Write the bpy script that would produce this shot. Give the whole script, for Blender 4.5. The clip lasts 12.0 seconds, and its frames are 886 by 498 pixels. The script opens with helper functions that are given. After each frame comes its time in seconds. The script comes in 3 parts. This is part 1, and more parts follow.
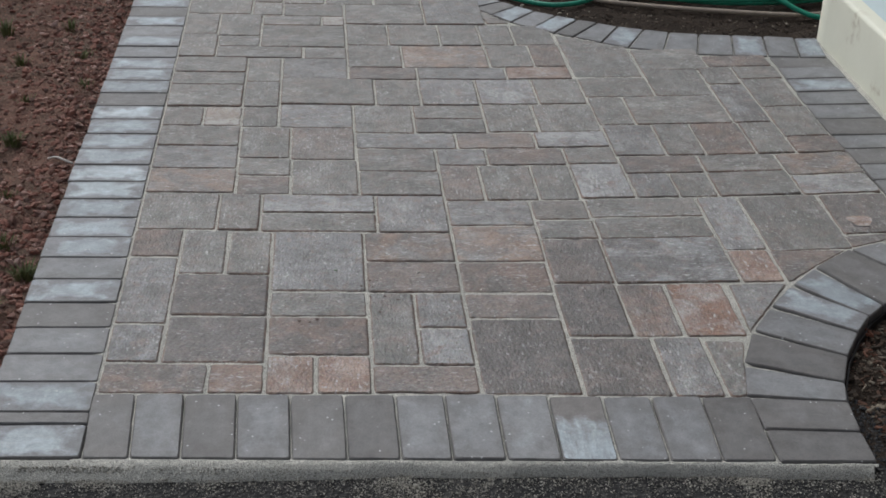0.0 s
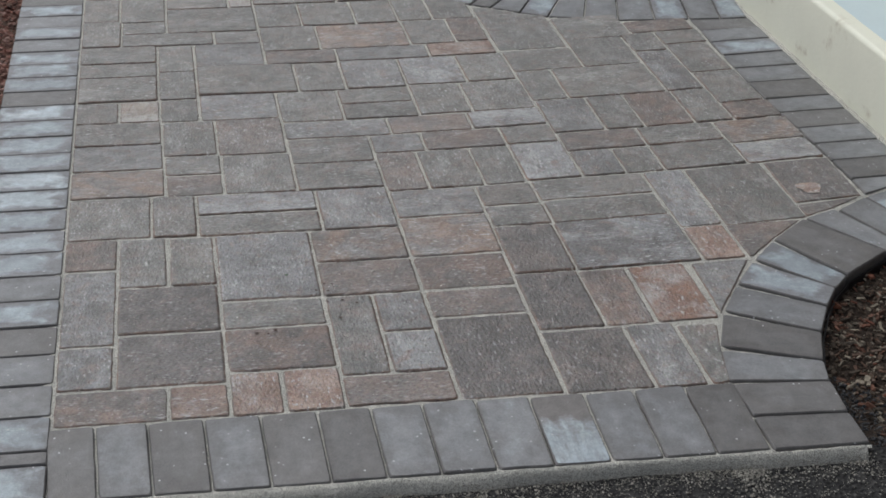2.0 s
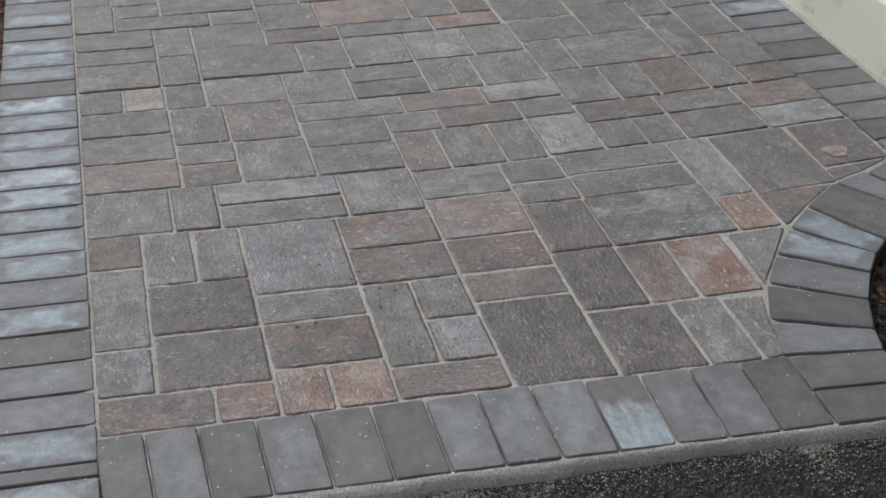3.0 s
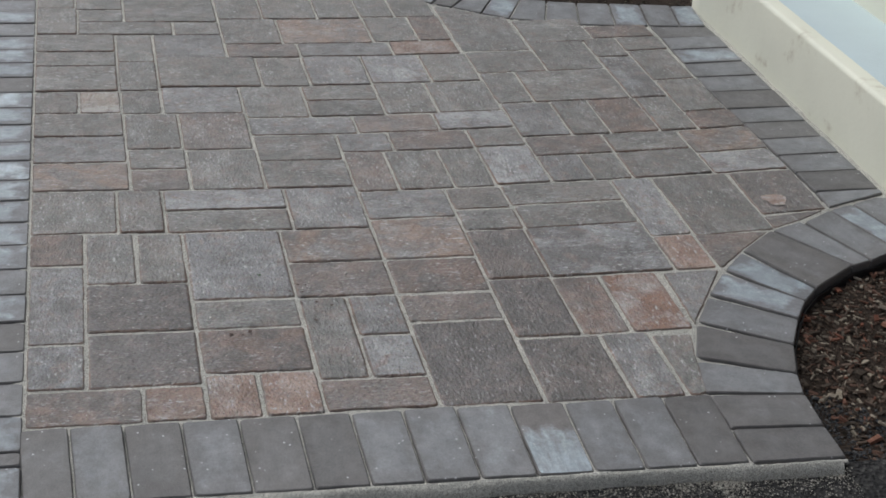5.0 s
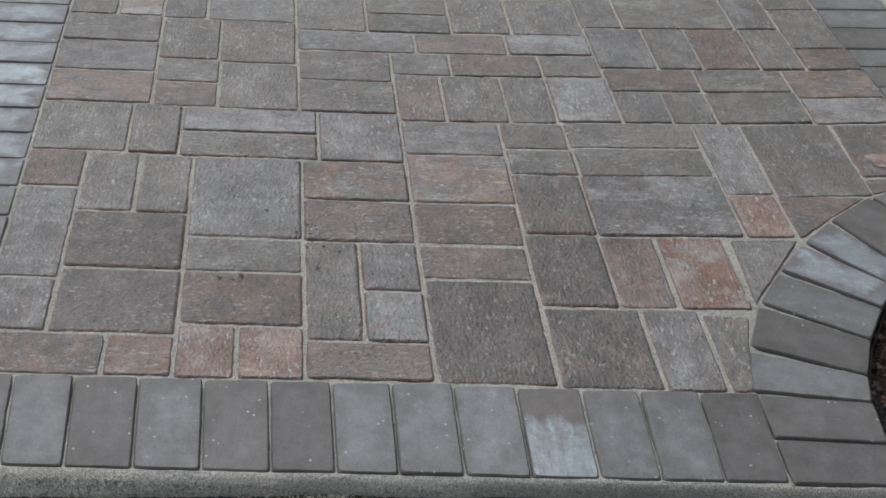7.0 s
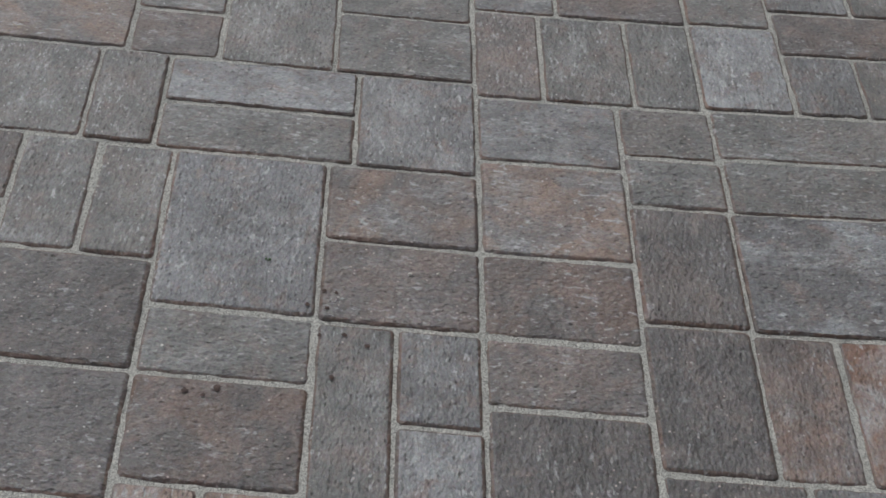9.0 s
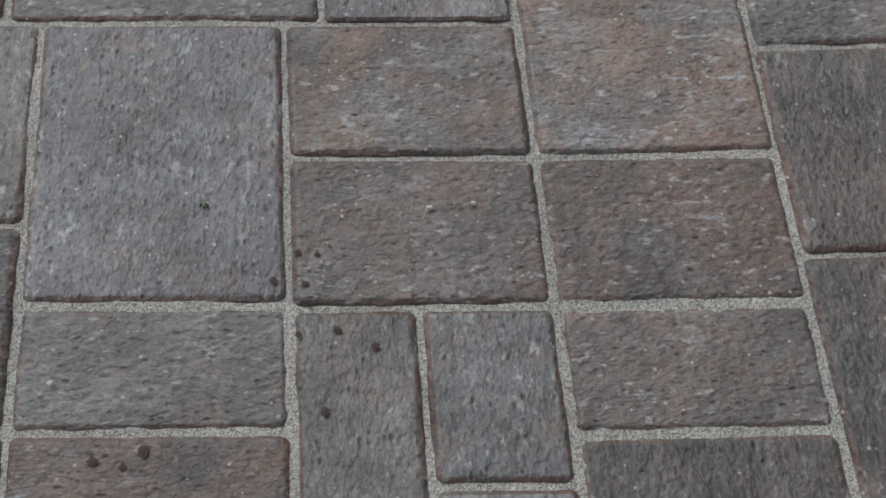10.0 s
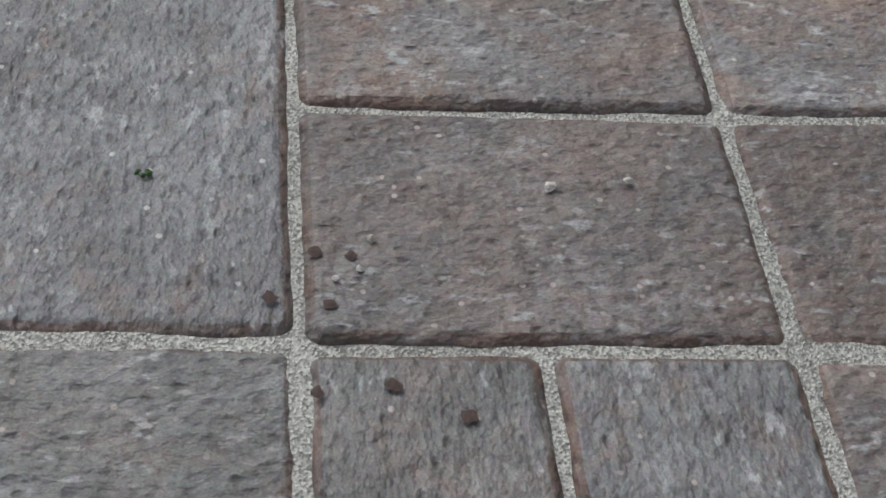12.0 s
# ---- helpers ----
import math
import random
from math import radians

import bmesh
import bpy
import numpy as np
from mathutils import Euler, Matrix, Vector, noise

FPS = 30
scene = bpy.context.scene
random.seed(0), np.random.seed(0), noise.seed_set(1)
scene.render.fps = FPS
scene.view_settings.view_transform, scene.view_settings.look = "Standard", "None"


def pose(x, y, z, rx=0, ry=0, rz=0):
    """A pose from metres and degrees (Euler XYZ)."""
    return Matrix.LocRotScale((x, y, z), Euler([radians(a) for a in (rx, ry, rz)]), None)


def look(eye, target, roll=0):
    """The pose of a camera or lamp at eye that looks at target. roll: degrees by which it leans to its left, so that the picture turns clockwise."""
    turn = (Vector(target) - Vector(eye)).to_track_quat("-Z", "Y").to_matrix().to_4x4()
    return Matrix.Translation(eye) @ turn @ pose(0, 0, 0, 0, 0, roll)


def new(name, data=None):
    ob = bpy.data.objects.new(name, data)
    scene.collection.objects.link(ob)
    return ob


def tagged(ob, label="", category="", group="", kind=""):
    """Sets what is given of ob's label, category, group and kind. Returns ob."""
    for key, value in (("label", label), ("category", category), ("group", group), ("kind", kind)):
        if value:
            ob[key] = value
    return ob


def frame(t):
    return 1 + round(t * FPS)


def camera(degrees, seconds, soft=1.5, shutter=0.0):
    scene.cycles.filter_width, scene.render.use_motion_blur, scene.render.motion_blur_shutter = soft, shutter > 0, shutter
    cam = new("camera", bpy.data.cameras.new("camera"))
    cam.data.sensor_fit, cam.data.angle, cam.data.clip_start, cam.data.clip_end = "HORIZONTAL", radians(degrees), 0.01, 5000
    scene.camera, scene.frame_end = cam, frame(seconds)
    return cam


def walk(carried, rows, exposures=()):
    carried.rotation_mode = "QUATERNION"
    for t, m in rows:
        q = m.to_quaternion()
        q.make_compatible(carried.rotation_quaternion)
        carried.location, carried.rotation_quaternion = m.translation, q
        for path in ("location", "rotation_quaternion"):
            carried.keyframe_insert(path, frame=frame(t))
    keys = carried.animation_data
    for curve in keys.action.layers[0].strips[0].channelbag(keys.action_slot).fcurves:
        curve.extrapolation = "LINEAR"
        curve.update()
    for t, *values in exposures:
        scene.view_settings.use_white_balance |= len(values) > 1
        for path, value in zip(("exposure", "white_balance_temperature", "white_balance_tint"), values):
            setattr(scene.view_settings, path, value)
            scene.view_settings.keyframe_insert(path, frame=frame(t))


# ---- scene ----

# ---- camera and its walk ----
cam = camera(36.0, 12.0, soft=1.7)
walk(cam, [
    (0, look((0.086, -2.293, 1.534), (0.129, -0.523, 0.605), 1.1)),
    (0.5, look((0.102, -2.257, 1.53), (0.164, -0.48, 0.613), 1.3)),
    (1, look((0.106, -2.228, 1.533), (0.189, -0.455, 0.61), 1.8)),
    (1.5, look((0.099, -2.198, 1.52), (0.199, -0.44, 0.572), 1.8)),
    (2, look((-0.09, -2.128, 1.551), (0.136, -0.401, 0.567), 0.5)),
    (2.5, look((-0.225, -2.058, 1.541), (0.022, -0.334, 0.559), -0.3)),
    (3, look((-0.251, -2.023, 1.56), (0.035, -0.334, 0.527), -0.9)),
    (3.2, look((-0.227, -2.053, 1.545), (0.082, -0.345, 0.551), -0.7)),
    (4.8, look((-0.208, -2.104, 1.534), (0.115, -0.383, 0.567), 3.4)),
    (5, look((-0.217, -2.079, 1.56), (0.131, -0.376, 0.57), 4)),
    (5.5, look((-0.173, -2.081, 1.548), (0.229, -0.404, 0.536), 3)),
    (6, look((-0.082, -1.956, 1.541), (0.248, -0.26, 0.533), 3.8)),
    (6.5, look((0.052, -1.84, 1.484), (0.213, -0.118, 0.481), 5.1)),
    (6.7, look((0.105, -1.813, 1.477), (0.218, -0.109, 0.437), 3.9)),
    (8.3, look((0.036, -1.206, 1.358), (0.136, 0.235, -0.025), 5.9)),
    (8.5, look((0.049, -1.091, 1.356), (0.079, 0.347, -0.034), 4.8)),
    (9, look((0.125, -0.743, 1.34), (0.138, 0.654, -0.091), 5.8)),
    (9.5, look((0.099, -0.441, 1.236), (0.193, 0.834, -0.302), 6.7)),
    (9.7, look((0.056, -0.302, 1.157), (0.168, 0.904, -0.435), 5.2)),
    (10, look((0.082, -0.121, 0.981), (0.126, 0.911, -0.731), 1.9)),
    (10.5, look((0.041, 0.008, 0.633), (0.106, 1.092, -1.046), 2.7)),
    (11, look((0.019, 0.051, 0.478), (0.163, 1.301, -1.077), 5.7)),
    (11.5, look((0.016, 0.058, 0.452), (0.15, 1.309, -1.103), 5.5)),
    (12, look((0.003, 0.061, 0.466), (0.134, 1.379, -1.032), 5.3)),
], exposures=[(0, -0.22, 6500, 10), (6.5, -0.26, 6500, 10), (8.5, -0.45, 6450, 10), (9.5, -0.48, 6430, 10), (10.5, -0.6, 6430, 10), (11.5, -0.42, 6400, 10), (12, -0.29, 6400, 10)])

# ---- daylight: an overcast sky ----
world = bpy.data.worlds.new("overcast_sky")
scene.world = world
world.use_nodes = True
wn = world.node_tree
wn.nodes.clear()
w_out = wn.nodes.new("ShaderNodeOutputWorld")
w_bg = wn.nodes.new("ShaderNodeBackground")
w_sky = wn.nodes.new("ShaderNodeTexSky")
w_sky.sky_type = "NISHITA"
w_sky.sun_disc = False
w_sky.sun_elevation, w_sky.sun_rotation = radians(51), radians(325)
w_sky.air_density, w_sky.dust_density, w_sky.ozone_density = 1.0, 4.0, 1.0
w_hsv = wn.nodes.new("ShaderNodeHueSaturation")
w_hsv.inputs["Saturation"].default_value = 0.45
wn.links.new(w_sky.outputs[0], w_hsv.inputs["Color"])
wn.links.new(w_hsv.outputs[0], w_bg.inputs["Color"])
w_bg.inputs["Strength"].default_value = 0.125
wn.links.new(w_bg.outputs[0], w_out.inputs[0])

sun_data = bpy.data.lights.new("sun", "SUN")
sun_data.energy, sun_data.angle, sun_data.color = 1.5, radians(50), (0.88, 0.95, 1.0)
sun_lamp = new("sun", sun_data)
sun_lamp.matrix_world = look((-2.4, 3.4, 5.2), (0, 0, 0))


# ---- materials ----
class Nodes:
    """A short way to wire one material."""

    def __init__(self, name, rough=0.8, spec=0.3):
        self.mat = bpy.data.materials.new(name)
        self.mat.use_nodes = True
        self.tree = self.mat.node_tree
        self.bsdf = self.tree.nodes["Principled BSDF"]
        self.bsdf.inputs["Roughness"].default_value = rough
        self.bsdf.inputs["Specular IOR Level"].default_value = spec
        self.where = self.add("ShaderNodeTexCoord").outputs["Object"]

    def add(self, kind):
        return self.tree.nodes.new(kind)

    def put(self, value, socket):
        if hasattr(value, "is_linked"):
            self.tree.links.new(value, socket)
        else:
            socket.default_value = value

    def scatter(self, spread=40.0):
        """Shifts the pattern by each object's own random value."""
        info, mul, add = self.add("ShaderNodeObjectInfo"), self.add("ShaderNodeMath"), self.add("ShaderNodeVectorMath")
        mul.operation = "MULTIPLY"
        self.put(info.outputs["Random"], mul.inputs[0])
        mul.inputs[1].default_value = spread
        self.put(self.where, add.inputs[0])
        self.put(mul.outputs[0], add.inputs[1])
        self.where = add.outputs[0]
        self.random = info.outputs["Random"]
        return self

    def stretched(self, sx, sy, sz):
        m = self.add("ShaderNodeMapping")
        self.put(self.where, m.inputs["Vector"])
        m.inputs["Scale"].default_value = (sx, sy, sz)
        return m.outputs[0]

    def noise(self, scale, detail=4.0, rough=0.55, where=None, warp=0.0):
        n = self.add("ShaderNodeTexNoise")
        self.put(where or self.where, n.inputs["Vector"])
        n.inputs["Scale"].default_value, n.inputs["Detail"].default_value = scale, detail
        n.inputs["Roughness"].default_value, n.inputs["Distortion"].default_value = rough, warp
        return n.outputs["Fac"]

    def cells(self, scale, feature="F1", out="Distance", where=None):
        n = self.add("ShaderNodeTexVoronoi")
        n.feature = feature
        self.put(where or self.where, n.inputs["Vector"])
        n.inputs["Scale"].default_value = scale
        return n.outputs[out]

    def span(self, value, a, b, c=0.0, d=1.0):
        n = self.add("ShaderNodeMapRange")
        self.put(value, n.inputs["Value"])
        for key, x in zip(("From Min", "From Max", "To Min", "To Max"), (a, b, c, d)):
            n.inputs[key].default_value = x
        return n.outputs[0]

    def math(self, how, a, b):
        n = self.add("ShaderNodeMath")
        n.operation = how
        self.put(a, n.inputs[0])
        self.put(b, n.inputs[1])
        return n.outputs[0]

    def mix(self, fac, a, b, how="MIX"):
        n = self.add("ShaderNodeMix")
        n.data_type, n.blend_type = "RGBA", how
        self.put(fac, n.inputs[0])
        for x, s in ((a, n.inputs[6]), (b, n.inputs[7])):
            self.put((*x, 1.0) if isinstance(x, tuple) and len(x) == 3 else x, s)
        return n.outputs[2]

    def grey(self, value):
        n = self.add("ShaderNodeCombineColor")
        for s in n.inputs[:3]:
            self.put(value, s)
        return n.outputs[0]

    def bump(self, height, depth, strength=1.0, onto=None):
        n = self.add("ShaderNodeBump")
        n.inputs["Strength"].default_value, n.inputs["Distance"].default_value = strength, depth
        self.put(height, n.inputs["Height"])
        if onto:
            self.put(onto, n.inputs["Normal"])
        return n.outputs[0]

    def done(self, colour, normal=None, rough=None):
        self.put((*colour, 1.0) if isinstance(colour, tuple) else colour, self.bsdf.inputs["Base Color"])
        if normal:
            self.put(normal, self.bsdf.inputs["Normal"])
        if rough:
            self.put(rough, self.bsdf.inputs["Roughness"])
        return self.mat


def textured_paver(name, base, blotch, share, bloom=0.25):
    """Moulded concrete: a base colour, clouds of a second pigment, pale lime bloom on the high spots, dimpled relief along the stone."""
    m = Nodes(name, 0.54, 0.45).scatter()
    base, blotch = tuple(c * 1.03 for c in base), tuple(c * 1.1 for c in blotch)
    cloud = m.noise(9.0, 5.0, 0.68, warp=0.9)
    col = m.mix(m.span(cloud, 0.6 - share * 0.35, 0.76 - share * 0.35), base, blotch)
    # dimples, longer than they are wide, a few millimetres each
    dimple = m.noise(135.0, 2.5, 0.5, where=m.stretched(0.8, 1.2, 1.0))
    high = m.span(dimple, 0.6, 0.34)
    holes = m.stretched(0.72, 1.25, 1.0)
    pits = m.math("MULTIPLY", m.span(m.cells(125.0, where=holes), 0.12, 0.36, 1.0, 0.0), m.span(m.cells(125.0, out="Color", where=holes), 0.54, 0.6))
    crumb = m.noise(330.0, 3.0, 0.6, where=m.stretched(0.85, 1.15, 1.0))
    # two pigments rubbed in at hand size and at finger size
    hand = m.noise(26.0, 5.0, 0.72, warp=0.4)
    col = m.mix(m.span(hand, 0.52, 0.66, 0.0, 0.75), col, m.mix(share * 0.8, (0.196, 0.176, 0.168), (0.28, 0.178, 0.135)))
    col = m.mix(m.span(m.noise(62.0, 4.0, 0.72), 0.56, 0.7, 0.0, 0.5), col, (0.24, 0.24, 0.24))
    col = m.mix(1.0, col, m.grey(m.span(m.noise(15.0, 5.0, 0.72, warp=0.6), 0.32, 0.68, 0.74, 1.24)), "MULTIPLY")
    # lime bloom lies in drifts and catches on the raised parts
    drift = m.math("MULTIPLY", m.span(m.noise(10.0, 5.0, 0.7, where=m.stretched(0.8, 1.5, 1.0)), 0.5, 0.66), m.span(m.noise(70.0, 4.0, 0.7, where=m.stretched(0.6, 1.6, 1.0)), 0.36, 0.6))
    grip = m.span(high, 0.0, 1.0, 0.45, 1.0)
    col = m.mix(m.math("MULTIPLY", m.math("MULTIPLY", drift, grip), bloom * 1.35), col, (0.45, 0.45, 0.445))
    dabs = m.math("MULTIPLY", m.span(m.noise(88.0, 3.0, 0.6, where=m.stretched(0.7, 1.5, 1.0)), 0.585, 0.66), m.span(m.noise(12.0, 3.0), 0.42, 0.58))
    col = m.mix(m.math("MULTIPLY", dabs, 0.42 + bloom * 0.6), col, (0.48, 0.48, 0.475))
    # pits darkened in the colour where the bump sinks them, pale crumbs, single grains
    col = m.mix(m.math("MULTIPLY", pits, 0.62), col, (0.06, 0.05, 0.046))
    col = m.mix(m.span(crumb, 0.61, 0.7, 0.0, 0.45), col, (0.36, 0.35, 0.345))
    col = m.mix(m.span(crumb, 0.4, 0.32, 0.0, 0.38), col, (0.075, 0.062, 0.058))
    bits_of = m.stretched(0.75, 1.15, 1.0)
    for scale, much in ((330.0, 0.24), (700.0, 0.18)):
        hue = m.cells(scale, out="Color", where=bits_of)
        col = m.mix(much, col, m.mix(0.22, m.grey(hue), hue), "SOFT_LIGHT")
    col = m.mix(1.0, col, m.grey(m.span(m.noise(950.0, 2.0, 0.6), 0.3, 0.7, 0.84, 1.16)), "MULTIPLY")
    col = m.mix(1.0, col, m.grey(m.span(m.random, 0.0, 1.0, 0.9, 1.1)), "MULTIPLY")
    dot = m.math("MULTIPLY", m.span(m.cells(170.0), 0.2, 0.3, 1.0, 0.0), m.span(m.cells(170.0, out="Color"), 0.82, 0.85))
    col = m.mix(m.math("MULTIPLY", dot, 0.88), col, m.mix(m.random, (0.46, 0.38, 0.34), (0.56, 0.55, 0.53)))
    n = m.bump(m.noise(32.0, 3.0), 0.006, 0.5)
    n = m.bump(dimple, 0.007, 0.55, n)
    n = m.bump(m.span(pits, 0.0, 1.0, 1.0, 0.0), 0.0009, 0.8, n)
    n = m.bump(crumb, 0.0016, 0.5, n)
    return m.done(col, n)


def smooth_paver(name, base, bloom, share, half=False):
    """Plain pressed concrete of the border, with a milky lime bloom and fine pores."""
    m = Nodes(name, 0.55, 0.5).scatter()
    base, bloom = tuple(c * 0.93 for c in base), tuple(c * 0.96 for c in bloom)
    col = m.mix(m.span(m.noise(7.0, 3.0), 0.35, 0.7), base, tuple(c * 1.2 for c in base))
    split = m.add("ShaderNodeSeparateXYZ")
    m.put(m.add("ShaderNodeTexCoord").outputs["Object"], split.inputs[0])
    away = [m.math("MULTIPLY", m.math("ABSOLUTE", split.outputs[i], 0.0), k) for i, k in ((0, 11.5), (1, 25.0))]
    middle = m.math("ADD", m.math("MAXIMUM", away[0], away[1]), m.span(m.noise(17.0, 4.0, 0.6), 0.25, 0.75, -0.55, 0.55))
    blots = m.span(m.noise(13.0, 4.0, 0.6, warp=0.6), 0.62 - share * 0.3, 0.86 - share * 0.3)
    veil = m.math("MULTIPLY", m.span(middle, 1.08, 0.62), m.math("MAXIMUM", blots, share * 0.8))
    if half:
        # washed-out lime covers one half of the stone only
        across = m.math("ADD", split.outputs[0], m.span(m.noise(22.0, 4.0, 0.7), 0.2, 0.8, -0.05, 0.05))
        veil = m.math("MULTIPLY", m.span(across, 0.03, -0.02), m.span(m.noise(40.0, 5.0, 0.7, where=m.stretched(0.5, 1.8, 1.0)), 0.3, 0.6, 0.35, 1.0))
    col = m.mix(m.math("MULTIPLY", veil, 0.9), col, bloom)
    smear = m.math("MULTIPLY", m.span(m.noise(26.0, 5.0, 0.7, where=m.stretched(0.5, 1.8, 1.0)), 0.55, 0.72), veil)
    col = m.mix(m.math("MULTIPLY", smear, 0.5), col, tuple(min(0.6, c * 1.5) for c in bloom))
    col = m.mix(1.0, col, m.grey(m.span(m.noise(240.0, 5.0, 0.75), 0.25, 0.75, 0.78, 1.22)), "MULTIPLY")
    col = m.mix(1.0, col, m.grey(m.span(m.noise(24.0, 5.0, 0.7), 0.3, 0.7, 0.78, 1.22)), "MULTIPLY")
    col = m.mix(1.0, col, m.grey(m.span(m.random, 0.0, 1.0, 0.88, 1.12)), "MULTIPLY")
    chips = m.math("MULTIPLY", m.span(m.cells(110.0), 0.15, 0.28, 1.0, 0.0), m.span(m.cells(110.0, out="Color"), 0.84, 0.87))
    col = m.mix(m.math("MULTIPLY", chips, 0.9), col, (0.55, 0.56, 0.57))
    n = m.bump(m.noise(40.0, 3.0), 0.004, 0.3)
    n = m.bump(m.noise(330.0, 4.0), 0.0014, 0.7, n)
    return m.done(col, n)


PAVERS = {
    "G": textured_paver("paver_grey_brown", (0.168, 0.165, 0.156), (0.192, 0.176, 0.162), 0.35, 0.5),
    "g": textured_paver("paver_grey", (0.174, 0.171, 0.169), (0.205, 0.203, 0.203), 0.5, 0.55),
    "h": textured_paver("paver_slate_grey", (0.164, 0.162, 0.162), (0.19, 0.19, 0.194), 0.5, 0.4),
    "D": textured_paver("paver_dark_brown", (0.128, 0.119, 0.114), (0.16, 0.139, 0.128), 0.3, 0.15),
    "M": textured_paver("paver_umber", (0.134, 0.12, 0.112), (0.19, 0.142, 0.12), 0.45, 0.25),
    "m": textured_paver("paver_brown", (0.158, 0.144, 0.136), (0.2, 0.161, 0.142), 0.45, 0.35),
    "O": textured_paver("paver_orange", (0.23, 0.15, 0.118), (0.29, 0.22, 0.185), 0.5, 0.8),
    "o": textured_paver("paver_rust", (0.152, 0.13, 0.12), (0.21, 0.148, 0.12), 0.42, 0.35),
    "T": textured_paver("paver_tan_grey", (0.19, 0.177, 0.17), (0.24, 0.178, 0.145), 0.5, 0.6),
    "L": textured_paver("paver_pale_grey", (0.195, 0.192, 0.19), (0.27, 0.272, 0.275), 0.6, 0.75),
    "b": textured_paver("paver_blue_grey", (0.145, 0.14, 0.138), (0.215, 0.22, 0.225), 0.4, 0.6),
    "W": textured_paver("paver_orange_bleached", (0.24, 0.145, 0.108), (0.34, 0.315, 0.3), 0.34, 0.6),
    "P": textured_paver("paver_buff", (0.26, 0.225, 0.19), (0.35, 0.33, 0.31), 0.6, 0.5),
    "1": smooth_paver("border_dark_grey", (0.128, 0.123, 0.12), (0.185, 0.187, 0.19), 0.5),
    "2": smooth_paver("border_mid_grey", (0.17, 0.17, 0.174), (0.25, 0.265, 0.28), 0.55),
    "3": smooth_paver("border_pale_grey", (0.172, 0.175, 0.184), (0.35, 0.41, 0.45), 0.85),
    "4": smooth_paver("border_whitish_grey", (0.18, 0.185, 0.195), (0.43, 0.5, 0.54), 1.0),
    "5": smooth_paver("border_half_bleached", (0.16, 0.15, 0.145), (0.36, 0.42, 0.46), 0.6, True),
}
# reddish worn rim; its darker tone also stands in for shade along the edges
M_EDGE = textured_paver("paver_worn_shaded_edge", (0.135, 0.112, 0.1), (0.17, 0.112, 0.088), 0.5, 0.25)


def jointing_sand():
    m = Nodes("jointing_sand", 0.95, 0.15)
    col = m.mix(m.span(m.noise(7.0, 3.0), 0.35, 0.7), (0.5, 0.49, 0.445), (0.39, 0.385, 0.35))
    col = m.mix(1.0, col, m.grey(m.span(m.cells(800.0, out="Color"), 0.15, 0.85, 0.5, 1.45)), "MULTIPLY")
    n = m.bump(m.cells(800.0), 0.001, 0.9)
    n = m.bump(m.noise(90.0, 4.0), 0.004, 0.7, n)
    return m.done(col, n)


def asphalt():
    m = Nodes("asphalt", 0.8, 0.35)
    col = m.mix(m.span(m.noise(3.0, 4.0), 0.35, 0.7), (0.011, 0.011, 0.012), (0.019, 0.0185, 0.0185))
    col = m.mix(m.span(m.cells(120.0, out="Color"), 0.5, 0.95), col, (0.06, 0.058, 0.056))
    n = m.bump(m.cells(120.0), 0.006, 1.0)
    n = m.bump(m.noise(60.0, 4.0), 0.006, 0.5, n)
    return m.done(col, n)


def earth(name, a, b, c, scale=1.0):
    m = Nodes(name, 0.95, 0.1)
    col = m.mix(m.span(m.noise(5.0 * scale, 5.0, 0.65), 0.35, 0.68), a, b)
    col = m.mix(m.span(m.noise(38.0 * scale, 4.0, 0.7), 0.55, 0.72), col, c)
    col = m.mix(1.0, col, m.grey(m.span(m.noise(160.0, 4.0, 0.7), 0.25, 0.75, 0.55, 1.45)), "MULTIPLY")
    n = m.bump(m.noise(70.0, 6.0, 0.7), 0.012, 0.9)
    n = m.bump(m.noise(300.0, 3.0), 0.003, 0.6, n)
    return m.done(col, n)


def island(name, dark, light, rough=0.85, grain=0.0):
    """Loose bits: each separate bit has its own shade between the given colours."""
    m = Nodes(name, rough, 0.2)
    geo = m.add("ShaderNodeNewGeometry")
    ramp = m.add("ShaderNodeValToRGB")
    ramp.color_ramp.elements[0].color = (*dark, 1)
    ramp.color_ramp.elements[1].color = (*light[-1], 1)
    for k, c in enumerate(light[:-1]):
        e = ramp.color_ramp.elements.new((k + 1) / len(light))
        e.color = (*c, 1)
    m.put(geo.outputs["Random Per Island"], ramp.inputs[0])
    col = m.mix(1.0, ramp.outputs[0], m.grey(m.span(m.noise(190.0, 4.0, 0.7), 0.25, 0.75, 0.6, 1.4)), "MULTIPLY")
    return m.done(col, m.bump(m.noise(240.0, 5.0, 0.7), 0.003, 0.8))


def painted_concrete(name, base, stain):
    m = Nodes(name, 0.6, 0.35)
    col = m.mix(m.span(m.noise(2.5, 4.0), 0.35, 0.7), base, tuple(c * 0.9 for c in base))
    spots = m.math("MULTIPLY", m.span(m.noise(7.0, 4.0, 0.6), 0.6, 0.72), m.span(m.noise(34.0, 4.0), 0.42, 0.66))
    col = m.mix(m.math("MULTIPLY", spots, 0.6), col, stain)
    n = m.bump(m.noise(60.0, 4.0), 0.003, 0.3)
    return m.done(col, m.bump(m.noise(400.0, 3.0), 0.0006, 0.5, n))


def plain(name, colour, rough=0.6, grain=120.0, spread=0.15, depth=0.001):
    m = Nodes(name, rough, 0.4)
    col = m.mix(1.0, m.mix(0.0, colour, colour), m.grey(m.span(m.noise(grain, 4.0), 0.25, 0.75, 1 - spread, 1 + spread)), "MULTIPLY")
    return m.done(col, m.bump(m.noise(grain * 2, 3.0), depth, 0.5))


